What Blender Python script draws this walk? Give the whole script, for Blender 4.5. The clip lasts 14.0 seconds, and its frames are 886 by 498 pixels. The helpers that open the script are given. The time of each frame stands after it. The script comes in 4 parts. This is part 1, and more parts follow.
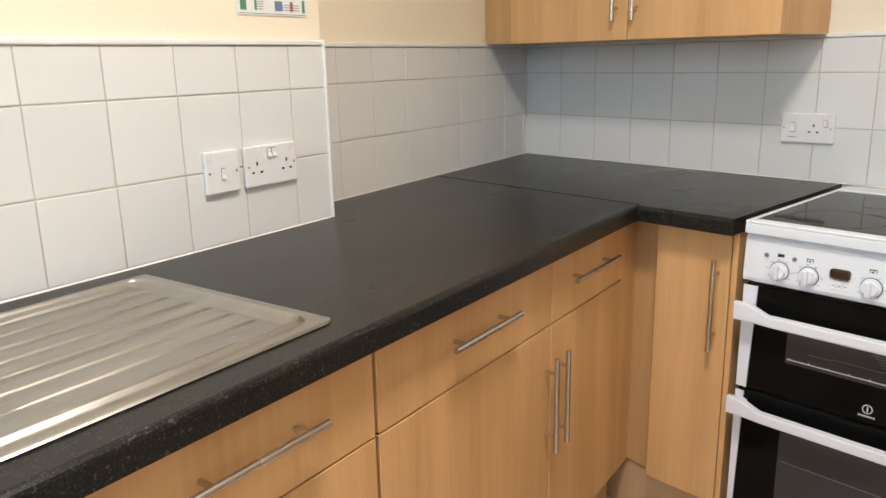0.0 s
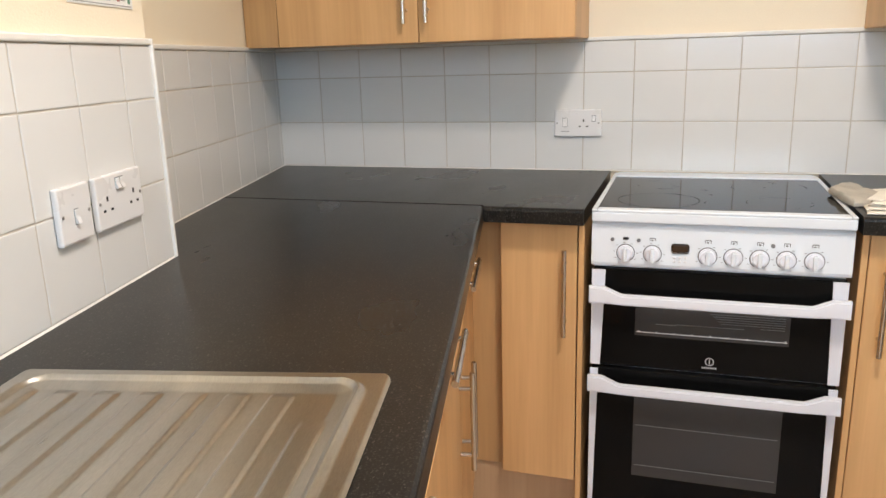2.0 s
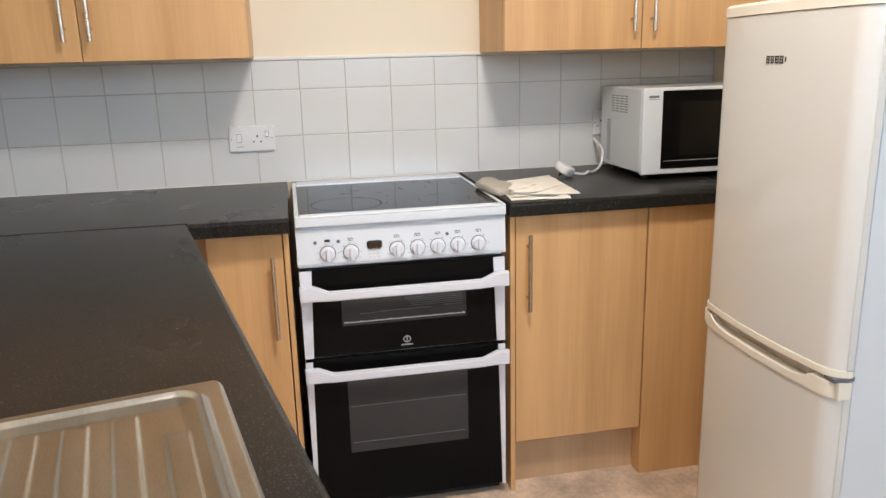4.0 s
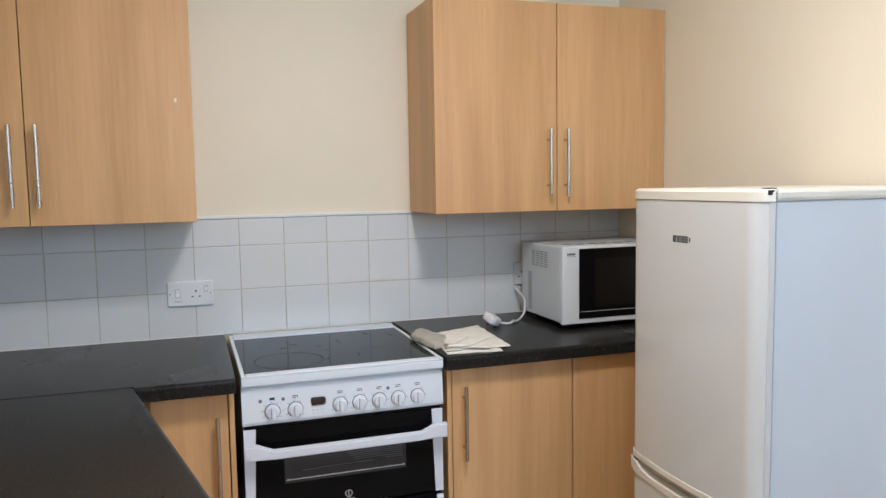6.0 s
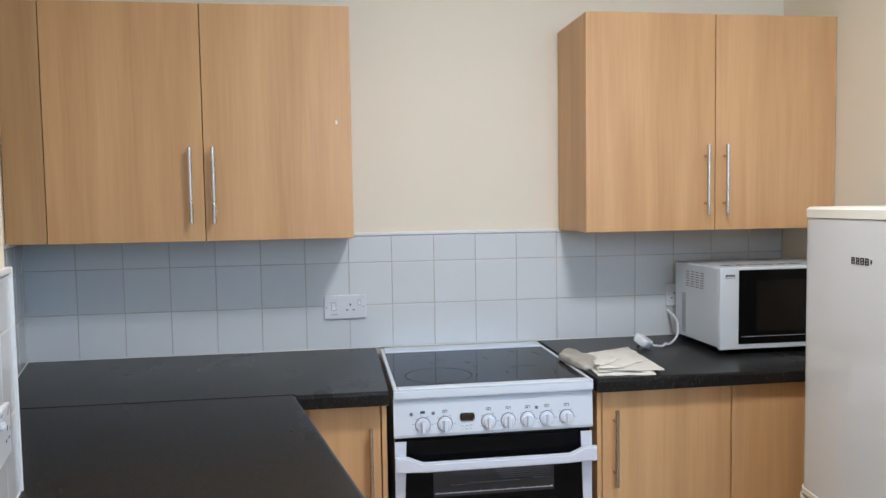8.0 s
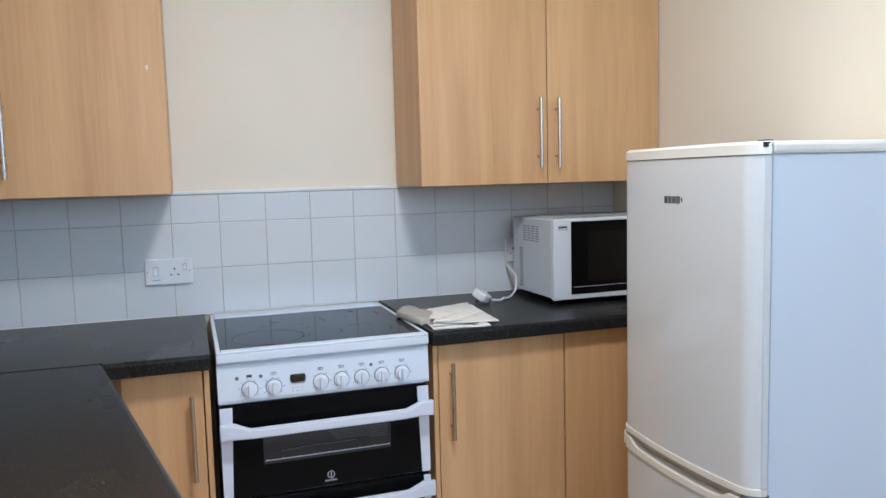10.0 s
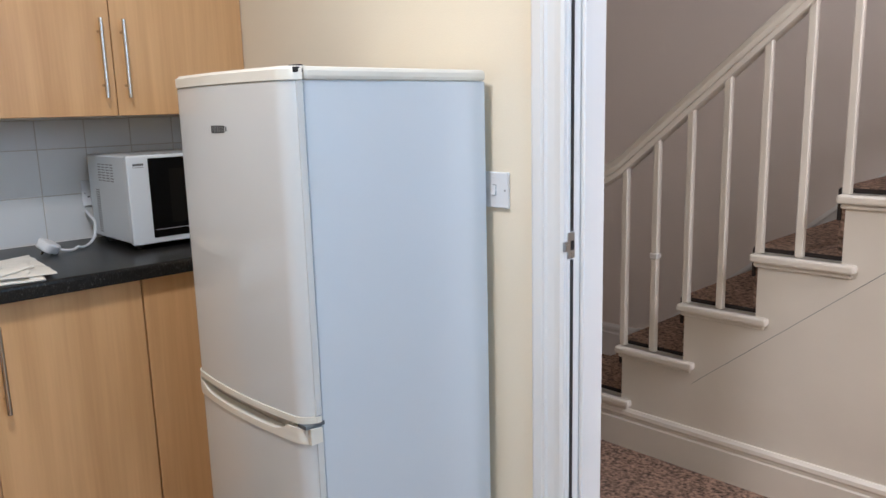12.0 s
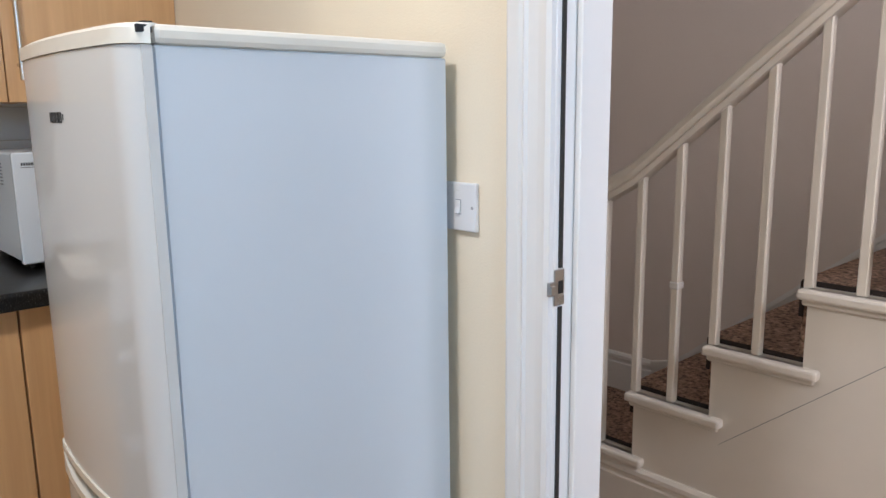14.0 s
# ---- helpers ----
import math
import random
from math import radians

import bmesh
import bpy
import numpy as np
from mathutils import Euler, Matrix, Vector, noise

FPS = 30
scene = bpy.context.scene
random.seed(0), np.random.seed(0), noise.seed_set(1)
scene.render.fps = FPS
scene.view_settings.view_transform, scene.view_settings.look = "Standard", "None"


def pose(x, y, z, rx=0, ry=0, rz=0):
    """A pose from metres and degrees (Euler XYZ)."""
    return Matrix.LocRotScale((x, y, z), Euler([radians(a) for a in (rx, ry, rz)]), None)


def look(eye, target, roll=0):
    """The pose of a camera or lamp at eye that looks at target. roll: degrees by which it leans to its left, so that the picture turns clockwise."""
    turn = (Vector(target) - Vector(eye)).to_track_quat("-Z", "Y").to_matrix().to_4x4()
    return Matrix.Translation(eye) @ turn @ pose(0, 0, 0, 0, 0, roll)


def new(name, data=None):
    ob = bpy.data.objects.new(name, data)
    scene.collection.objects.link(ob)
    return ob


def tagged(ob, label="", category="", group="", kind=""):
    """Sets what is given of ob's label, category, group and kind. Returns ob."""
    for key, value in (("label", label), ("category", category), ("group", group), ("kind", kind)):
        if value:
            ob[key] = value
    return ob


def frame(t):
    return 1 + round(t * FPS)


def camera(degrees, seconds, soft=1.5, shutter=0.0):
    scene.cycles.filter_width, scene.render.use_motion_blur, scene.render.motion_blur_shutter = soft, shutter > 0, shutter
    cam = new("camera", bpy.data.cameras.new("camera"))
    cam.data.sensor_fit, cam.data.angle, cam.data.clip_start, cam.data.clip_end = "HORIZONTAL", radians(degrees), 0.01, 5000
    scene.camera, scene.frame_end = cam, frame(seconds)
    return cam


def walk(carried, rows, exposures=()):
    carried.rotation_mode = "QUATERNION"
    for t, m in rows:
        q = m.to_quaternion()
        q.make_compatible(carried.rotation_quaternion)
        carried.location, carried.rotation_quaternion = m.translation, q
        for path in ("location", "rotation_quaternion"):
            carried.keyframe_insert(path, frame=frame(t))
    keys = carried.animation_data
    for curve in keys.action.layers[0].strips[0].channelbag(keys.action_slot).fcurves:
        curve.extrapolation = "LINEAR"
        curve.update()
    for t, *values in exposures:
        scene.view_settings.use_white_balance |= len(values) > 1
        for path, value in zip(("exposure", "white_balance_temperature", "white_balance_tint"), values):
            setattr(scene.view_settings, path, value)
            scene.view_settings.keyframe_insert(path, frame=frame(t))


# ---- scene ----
cam = camera(60.9, 14.0)
PATH = [
    (0, (-2.259, -1.917, 1.277), (-0.939, -0.496, 0.787), -1.2),
    (0.5, (-2.321, -1.772, 1.272), (-0.839, -0.523, 0.776), -1.2),
    (1, (-2.359, -1.599, 1.263), (-0.759, -0.505, 0.772), -1.2),
    (1.5, (-2.397, -1.471, 1.261), (-0.693, -0.547, 0.769), -1.4),
    (2, (-2.435, -1.371, 1.273), (-0.592, -0.77, 0.783), -1.7),
    (2.5, (-2.463, -1.323, 1.272), (-0.549, -1.019, 0.778), -1.7),
    (3, (-2.544, -1.302, 1.282), (-0.606, -1.234, 0.794), -1.6),
    (3.5, (-2.603, -1.261, 1.315), (-0.671, -1.418, 0.824), -1.6),
    (4, (-2.602, -1.165, 1.304), (-0.7, -1.542, 0.814), -1.5),
    (4.2, (-2.614, -1.113, 1.311), (-0.73, -1.575, 0.823), -1.5),
    (6.3, (-2.692, -1.035, 1.431), (-0.793, -1.649, 1.294), -0.9),
    (6.5, (-2.691, -1.029, 1.43), (-0.773, -1.581, 1.3), -0.9),
    (7, (-2.688, -1.016, 1.426), (-0.722, -1.368, 1.309), -0.9),
    (7.2, (-2.687, -1.001, 1.44), (-0.712, -1.292, 1.314), -0.8),
    (9.3, (-2.653, -1.067, 1.369), (-0.678, -1.358, 1.248), -1.1),
    (9.5, (-2.644, -1.084, 1.36), (-0.687, -1.471, 1.225), -1.2),
    (10, (-2.629, -1.117, 1.348), (-0.741, -1.749, 1.158), -1.5),
    (10.5, (-2.639, -1.156, 1.333), (-0.847, -2.001, 1.064), -1.5),
    (11, (-2.656, -1.206, 1.327), (-0.987, -2.249, 0.973), -1.6),
    (11.5, (-2.668, -1.257, 1.301), (-1.132, -2.485, 0.937), -1.6),
    (12, (-2.674, -1.365, 1.316), (-1.254, -2.724, 0.949), -1.5),
    (12.5, (-2.668, -1.461, 1.325), (-1.312, -2.882, 0.949), -1.5),
    (13, (-2.635, -1.536, 1.306), (-1.297, -2.976, 0.933), -1.4),
    (13.5, (-2.528, -1.683, 1.289), (-1.188, -3.12, 0.913), -0.9),
    (14, (-2.42, -1.791, 1.291), (-0.965, -3.114, 0.925), -0.7),
]
EXPOSURES = [(0, 0.08, 6350, 14), (3, 0.16, 6500, 16), (4.2, 0.07, 6150, 15), (6.3, -0.3, 5650, 13), (7.2, -0.27, 5550, 13), (9.3, -0.17, 5150, 11), (11, -0.36, 5220, 14), (12.5, -0.39, 5550, 14), (14, -0.42, 5550, 14)]
walk(cam, [(t, look(eye, target, roll)) for t, eye, target, roll in PATH], EXPOSURES)

# ---- world and lights ----
world = bpy.data.worlds.new("sky")
scene.world = world
world.use_nodes = True
sky = world.node_tree.nodes.new("ShaderNodeTexSky")
sky.sky_type, sky.sun_disc = "NISHITA", False
sky.sun_elevation, sky.sun_rotation = radians(40), radians(200)
back = world.node_tree.nodes["Background"]
back.inputs["Strength"].default_value = 0.1
world.node_tree.links.new(sky.outputs["Color"], back.inputs["Color"])


def area(name, eye, target, sx, sy, watts, color):
    lamp = bpy.data.lights.new(name, "AREA")
    lamp.shape, lamp.size, lamp.size_y, lamp.energy, lamp.color = "RECTANGLE", sx, sy, watts, color
    ob = new(name, lamp)
    ob.matrix_world = look(eye, target)
    return ob


area("window_daylight", (-4.08, -1.95, 1.80), (-1.0, -1.95, 1.3), 1.4, 0.95, 27, (0.53, 0.77, 1.0))
# the hall one is an added fill: no window or fitting stands there
area("hall_fill", (-4.55, -3.3, 2.75), (-1.5, -3.9, 0.6), 1.0, 1.0, 80, (1.0, 0.93, 0.87))
area("ceiling_lamp_glow", (-1.66, -1.60, 2.50), (-1.66, -1.60, 0), 0.30, 0.30, 34, (1.0, 0.91, 0.79))

# ---- materials ----


def material(name, color, rough=0.5, metal=0.0, spec=0.5, spread=0.08, scale=6.0, bump=0.0, bump_scale=200.0, stretch=(1, 1, 1), coat=0.0, rough_spread=0.06, per_object=0.0, fine=0.0):
    """A surface whose colour and gloss wander at a large and a fine scale."""
    m = bpy.data.materials.new(name)
    m.use_nodes = True
    t = m.node_tree
    n, link = t.nodes, t.links.new
    p = n["Principled BSDF"]
    p.inputs["Metallic"].default_value = metal
    p.inputs["Coat Weight"].default_value = coat
    p.inputs["Specular IOR Level"].default_value = spec
    coord = n.new("ShaderNodeTexCoord")
    mapping = n.new("ShaderNodeMapping")
    mapping.inputs["Scale"].default_value = stretch
    link(coord.outputs["Object"], mapping.inputs["Vector"])
    big = n.new("ShaderNodeTexNoise")
    big.inputs["Scale"].default_value, big.inputs["Detail"].default_value = scale, 4
    link(mapping.outputs["Vector"], big.inputs["Vector"])
    small = n.new("ShaderNodeTexNoise")
    small.inputs["Scale"].default_value, small.inputs["Detail"].default_value = bump_scale, 3
    link(mapping.outputs["Vector"], small.inputs["Vector"])
    ramp = n.new("ShaderNodeMapRange")
    ramp.inputs["From Min"].default_value, ramp.inputs["From Max"].default_value = 0.3, 0.7
    ramp.inputs["To Min"].default_value, ramp.inputs["To Max"].default_value = 1 - spread, 1 + spread
    link(big.outputs["Fac"], ramp.inputs["Value"])
    value = ramp.outputs["Result"]
    if fine:
        grain = n.new("ShaderNodeMapRange")
        grain.inputs["From Min"].default_value, grain.inputs["From Max"].default_value = 0.3, 0.7
        grain.inputs["To Min"].default_value, grain.inputs["To Max"].default_value = 1 - fine, 1 + fine
        link(small.outputs["Fac"], grain.inputs["Value"])
        times = n.new("ShaderNodeMath")
        times.operation = "MULTIPLY"
        link(value, times.inputs[0])
        link(grain.outputs["Result"], times.inputs[1])
        value = times.outputs["Value"]
    if per_object:
        info = n.new("ShaderNodeObjectInfo")
        each = n.new("ShaderNodeMapRange")
        each.inputs["To Min"].default_value, each.inputs["To Max"].default_value = 1 - per_object, 1 + per_object
        link(info.outputs["Random"], each.inputs["Value"])
        times = n.new("ShaderNodeMath")
        times.operation = "MULTIPLY"
        link(value, times.inputs[0])
        link(each.outputs["Result"], times.inputs[1])
        value = times.outputs["Value"]
    tint = n.new("ShaderNodeVectorMath")
    tint.operation = "SCALE"
    tint.inputs[0].default_value = color
    link(value, tint.inputs["Scale"])
    link(tint.outputs["Vector"], p.inputs["Base Color"])
    gloss = n.new("ShaderNodeMapRange")
    gloss.inputs["To Min"].default_value, gloss.inputs["To Max"].default_value = max(rough - rough_spread, 0.02), rough + rough_spread
    link(big.outputs["Fac"], gloss.inputs["Value"])
    link(gloss.outputs["Result"], p.inputs["Roughness"])
    if bump:
        b = n.new("ShaderNodeBump")
        b.inputs["Strength"].default_value, b.inputs["Distance"].default_value = 1.0, bump
        link(small.outputs["Fac"], b.inputs["Height"])
        link(b.outputs["Normal"], p.inputs["Normal"])
    return m


def beech(name, dark, light):
    """Beech laminate: upright bands with a fine broken grain."""
    m = bpy.data.materials.new(name)
    m.use_nodes = True
    t = m.node_tree
    n, link = t.nodes, t.links.new
    p = n["Principled BSDF"]
    coord, info = n.new("ShaderNodeTexCoord"), n.new("ShaderNodeObjectInfo")
    shift = n.new("ShaderNodeVectorMath")
    shift.operation = "SCALE"
    shift.inputs[0].default_value = (7.0, 3.0, 5.0)
    link(info.outputs["Random"], shift.inputs["Scale"])
    add = n.new("ShaderNodeVectorMath")
    link(coord.outputs["Object"], add.inputs[0])
    link(shift.outputs["Vector"], add.inputs[1])

    def layer(stretch, scale, detail, warp):
        mapping, noise_node = n.new("ShaderNodeMapping"), n.new("ShaderNodeTexNoise")
        mapping.inputs["Scale"].default_value = stretch
        noise_node.inputs["Scale"].default_value, noise_node.inputs["Detail"].default_value = scale, detail
        noise_node.inputs["Distortion"].default_value = warp
        link(add.outputs["Vector"], mapping.inputs["Vector"])
        link(mapping.outputs["Vector"], noise_node.inputs["Vector"])
        return noise_node.outputs["Fac"]

    bands, grain = layer((1, 1, 0.07), 11, 2, 0.4), layer((1, 1, 0.035), 130, 2, 0.1)
    mix = n.new("ShaderNodeMath")
    mix.operation = "MULTIPLY_ADD"
    mix.inputs[1].default_value = 0.35
    link(grain, mix.inputs[0])
    link(bands, mix.inputs[2])
    ramp = n.new("ShaderNodeValToRGB")
    ramp.color_ramp.elements[0].position, ramp.color_ramp.elements[0].color = 0.40, (*dark, 1)
    ramp.color_ramp.elements[1].position, ramp.color_ramp.elements[1].color = 0.90, (*light, 1)
    link(mix.outputs["Value"], ramp.inputs["Fac"])
    link(ramp.outputs["Color"], p.inputs["Base Color"])
    p.inputs["Roughness"].default_value = 0.38
    b = n.new("ShaderNodeBump")
    b.inputs["Strength"].default_value, b.inputs["Distance"].default_value = 0.5, 0.0004
    link(grain, b.inputs["Height"])
    link(b.outputs["Normal"], p.inputs["Normal"])
    return m


def speckled(name):
    """Black laminate with fine grey flecks and wiped patches of sheen."""
    m = bpy.data.materials.new(name)
    m.use_nodes = True
    t = m.node_tree
    n, link = t.nodes, t.links.new
    p = n["Principled BSDF"]
    coord = n.new("ShaderNodeTexCoord")

    def layer(scale, detail, stretch=(1, 1, 1)):
        mapping, a = n.new("ShaderNodeMapping"), n.new("ShaderNodeTexNoise")
        mapping.inputs["Scale"].default_value = stretch
        a.inputs["Scale"].default_value, a.inputs["Detail"].default_value = scale, detail
        link(coord.outputs["Object"], mapping.inputs["Vector"])
        link(mapping.outputs["Vector"], a.inputs["Vector"])
        return a.outputs["Fac"]

    fleck, cloud, wipe = layer(340, 2, (1, 1, 1)), layer(60, 3), layer(3, 3, (1, 2.2, 1))
    ramp = n.new("ShaderNodeValToRGB")
    e = ramp.color_ramp.elements
    e[0].position, e[0].color = 0.50, (0.010, 0.0095, 0.0088, 1)
    e[1].position, e[1].color = 0.74, (0.050, 0.048, 0.043, 1)
    mid = ramp.color_ramp.elements.new(0.59)
    mid.color = (0.017, 0.016, 0.0145, 1)
    mix = n.new("ShaderNodeMath")
    mix.operation = "MULTIPLY_ADD"
    mix.inputs[1].default_value = 0.25
    link(cloud, mix.inputs[0])
    sub = n.new("ShaderNodeMath")
    sub.operation = "SUBTRACT"
    sub.inputs[1].default_value = 0.11
    link(fleck, sub.inputs[0])
    link(sub.outputs["Value"], mix.inputs[2])
    link(mix.outputs["Value"], ramp.inputs["Fac"])
    # sparse larger chips of pale grey, drawn out a little
    chips = n.new("ShaderNodeMapRange")
    chips.inputs["From Min"].default_value, chips.inputs["From Max"].default_value = 0.655, 0.70
    link(layer(125, 1, (1, 1.9, 1)), chips.inputs["Value"])
    blend = n.new("ShaderNodeMix")
    blend.data_type = "RGBA"
    blend.inputs[7].default_value = (0.066, 0.062, 0.056, 1)
    link(chips.outputs["Result"], blend.inputs["Factor"])
    link(ramp.outputs["Color"], blend.inputs[6])
    link(blend.outputs[2], p.inputs["Base Color"])
    gloss = n.new("ShaderNodeMapRange")
    gloss.inputs["From Min"].default_value, gloss.inputs["From Max"].default_value = 0.3, 0.7
    gloss.inputs["To Min"].default_value, gloss.inputs["To Max"].default_value = 0.27, 0.30
    p.inputs["Specular IOR Level"].default_value = 0.21
    link(wipe, gloss.inputs["Value"])
    link(gloss.outputs["Result"], p.inputs["Roughness"])
    b = n.new("ShaderNodeBump")
    b.inputs["Strength"].default_value, b.inputs["Distance"].default_value = 0.3, 0.0001
    link(fleck, b.inputs["Height"])
    link(b.outputs["Normal"], p.inputs["Normal"])
    return m


BEECH = beech("beech laminate", (0.53, 0.298, 0.120), (0.69, 0.412, 0.185))
BEECH_EDGE = beech("beech edge", (0.42, 0.24, 0.10), (0.55, 0.335, 0.15))
KICK = beech("plinth laminate", (0.46, 0.29, 0.16), (0.58, 0.39, 0.23))
WORKTOP = speckled("black speckled laminate")
SEALANT = material("white sealant", (0.78, 0.77, 0.73), 0.4)
TILE = material("glazed white tile", (0.71, 0.715, 0.70), 0.13, spread=0.02, scale=4, bump=0.0006, bump_scale=9, per_object=0.025, rough_spread=0.04)
GROUT = material("cream grout", (0.52, 0.475, 0.41), 0.85, spread=0.12, scale=9, bump=0.0004)
CREAM = material("cream emulsion", (0.86, 0.77, 0.60), 0.75, spread=0.025, scale=1.6, bump=0.0005, bump_scale=260, fine=0.012)
CEILING = material("white ceiling emulsion", (0.82, 0.80, 0.76), 0.85, spread=0.02, scale=2, bump=0.0005)
HALLWALL = material("stairwell emulsion", (0.77, 0.70, 0.64), 0.7, spread=0.04, scale=1.2, bump=0.0008, bump_scale=120)
GLOSSPAINT = material("white gloss paint", (0.80, 0.79, 0.76), 0.30, spread=0.015, scale=5, bump=0.0002, bump_scale=40, rough_spread=0.01)
STAIRPAINT = material("off-white gloss paint", (0.78, 0.73, 0.645), 0.34, spread=0.03, scale=5, bump=0.0003, bump_scale=40, rough_spread=0.02)
CARPET = material("brown carpet", (0.27, 0.175, 0.125), 0.95, spread=0.15, scale=14, bump=0.008, bump_scale=85, fine=0.8)
CARPET_EDGE = material("dark carpet binding", (0.03, 0.022, 0.02), 0.9)
VINYL = material("beige stone-pattern vinyl", (0.56, 0.43, 0.32), 0.42, spread=0.36, scale=7, bump=0.0004, bump_scale=60, fine=0.14)
ENAMEL = material("white enamel", (0.71, 0.76, 0.81), 0.2, spread=0.01, scale=3, rough_spread=0.03)
HANDLEWHITE = material("white moulded plastic", (0.72, 0.74, 0.80), 0.35, spread=0.02)
PLASTIC = material("white socket plastic", (0.76, 0.76, 0.76), 0.28, spread=0.01)
FRIDGESIDE = material("white painted steel", (0.62, 0.66, 0.69), 0.42, spread=0.015, scale=2)
FRIDGEDOOR = material("ivory white fridge door", (0.64, 0.635, 0.605), 0.075, spread=0.015, scale=2, rough_spread=0.02, bump=0.0001, bump_scale=5)
IVORY = material("ivory plastic", (0.76, 0.72, 0.62), 0.3, spread=0.02)
GASKET = material("grey rubber seal", (0.13, 0.145, 0.155), 0.6)
SEALGREY = material("pale grey rubber seal", (0.30, 0.325, 0.34), 0.5)
# ivory darkened for grime and for the shade inside the grip recess
GRIP = material("grubby shaded ivory plastic", (0.52, 0.46, 0.40), 0.45, spread=0.15, scale=30)
BLACKGLASS = material("black glass", (0.005, 0.005, 0.005), 0.05, spec=0.08, spread=0.1, rough_spread=0.02)
DARK = material("dark cavity", (0.012, 0.011, 0.011), 0.6)
OVENWINDOW = material("grey tinted oven window", (0.046, 0.045, 0.045), 0.09, spec=0.2, spread=0.05, rough_spread=0.02)
HOBMARK = material("burnt ring mark", (0.028, 0.025, 0.022), 0.6, spread=0.4, scale=30)
STEEL = material("brushed steel", (0.58, 0.55, 0.51), 0.27, metal=1.0, spread=0.05, scale=3, stretch=(1, 1, 1), rough_spread=0.02)
SINKSTEEL = material("worn stainless steel", (0.42, 0.405, 0.37), 0.31, metal=1.0, spread=0.12, scale=5, stretch=(1, 5, 1), bump=0.0002, bump_scale=120, rough_spread=0.08, fine=0.06)
CHROME = material("dull chrome", (0.42, 0.41, 0.40), 0.28, metal=1.0)
PRINTGREY = material("grey print", (0.16, 0.16, 0.17), 0.5)
PRINTBLACK = material("black print", (0.02, 0.02, 0.02), 0.4)
PRINTWHITE = material("silver print", (0.62, 0.63, 0.65), 0.4)
PAPER = material("white paper", (0.78, 0.78, 0.76), 0.7, spread=0.02)
COTTON = material("undyed cotton", (0.80, 0.765, 0.68), 0.95, spread=0.08, scale=22, bump=0.0008, bump_scale=700, fine=0.08)
GREYCOTTON = material("grey cotton", (0.46, 0.43, 0.37), 0.95, spread=0.08, scale=22, bump=0.0008, bump_scale=700, fine=0.08)
GREEN, BLUE, RED = (material(nm, c, 0.6) for nm, c in (("green print", (0.10, 0.26, 0.17)), ("blue print", (0.16, 0.22, 0.38)), ("red print", (0.38, 0.14, 0.12))))
BLACKPLASTIC = material("black plastic", (0.02, 0.02, 0.021), 0.4)
INNERGLASS = material("perforated dark glass", (0.010, 0.009, 0.008), 0.2, spec=0.2)
OVENMARK = material("dull wire", (0.12, 0.125, 0.13), 0.4)
MDISPLAY = material("brown display glass", (0.035, 0.02, 0.012), 0.1)
GLASS = bpy.data.materials.new("window glass")
GLASS.use_nodes = True
GLASS.node_tree.nodes["Principled BSDF"].inputs["Transmission Weight"].default_value = 1.0
GLASS.node_tree.nodes["Principled BSDF"].inputs["Roughness"].default_value = 0.0
GLASS.node_tree.nodes["Principled BSDF"].inputs["IOR"].default_value = 1.45

# ---- builders ----


def box(bm, x0, x1, y0, y1, z0, z1, bevel=0.0, segments=1):
    """Adds a box, with its edges rounded where asked."""
    made = bmesh.ops.create_cube(bm, size=1.0, matrix=Matrix.Translation(((x0 + x1) / 2, (y0 + y1) / 2, (z0 + z1) / 2)) @ Matrix.Diagonal((abs(x1 - x0), abs(y1 - y0), abs(z1 - z0), 1)))
    if bevel:
        edges = list({e for v in made["verts"] for e in v.link_edges})
        bmesh.ops.bevel(bm, geom=edges, offset=bevel, segments=segments, affect="EDGES", profile=0.5)
    return bm


def boxes(*rows, bevel=0.0, segments=1):
    bm = bmesh.new()
    for row in rows:
        box(bm, *row, bevel=bevel, segments=segments)
    return bm


def rod(bm, a, b, r, sides=14, r2=None):
    """Adds a round bar from a to b with closed ends."""
    a, b = Vector(a), Vector(b)
    turn = (b - a).to_track_quat("Z", "Y").to_matrix().to_4x4()
    bmesh.ops.create_cone(bm, cap_ends=True, segments=sides, radius1=r, radius2=r if r2 is None else r2, depth=(b - a).length, matrix=Matrix.Translation((a + b) / 2) @ turn)
    return bm


def prism(outline, lo, hi, axis="y"):
    """A closed solid: the outline (pairs) pushed from lo to hi along the axis."""
    bm = bmesh.new()

    def at(p, d):
        return {"x": (d, p[0], p[1]), "y": (p[0], d, p[1]), "z": (p[0], p[1], d)}[axis]

    rows = [[bm.verts.new(at(p, d)) for p in outline] for d in (lo, hi)]
    bm.faces.new(rows[0])
    bm.faces.new(rows[1][::-1])
    for i in range(len(outline)):
        j = (i + 1) % len(outline)
        bm.faces.new((rows[0][j], rows[0][i], rows[1][i], rows[1][j]))
    bmesh.ops.recalc_face_normals(bm, faces=bm.faces)
    return bm


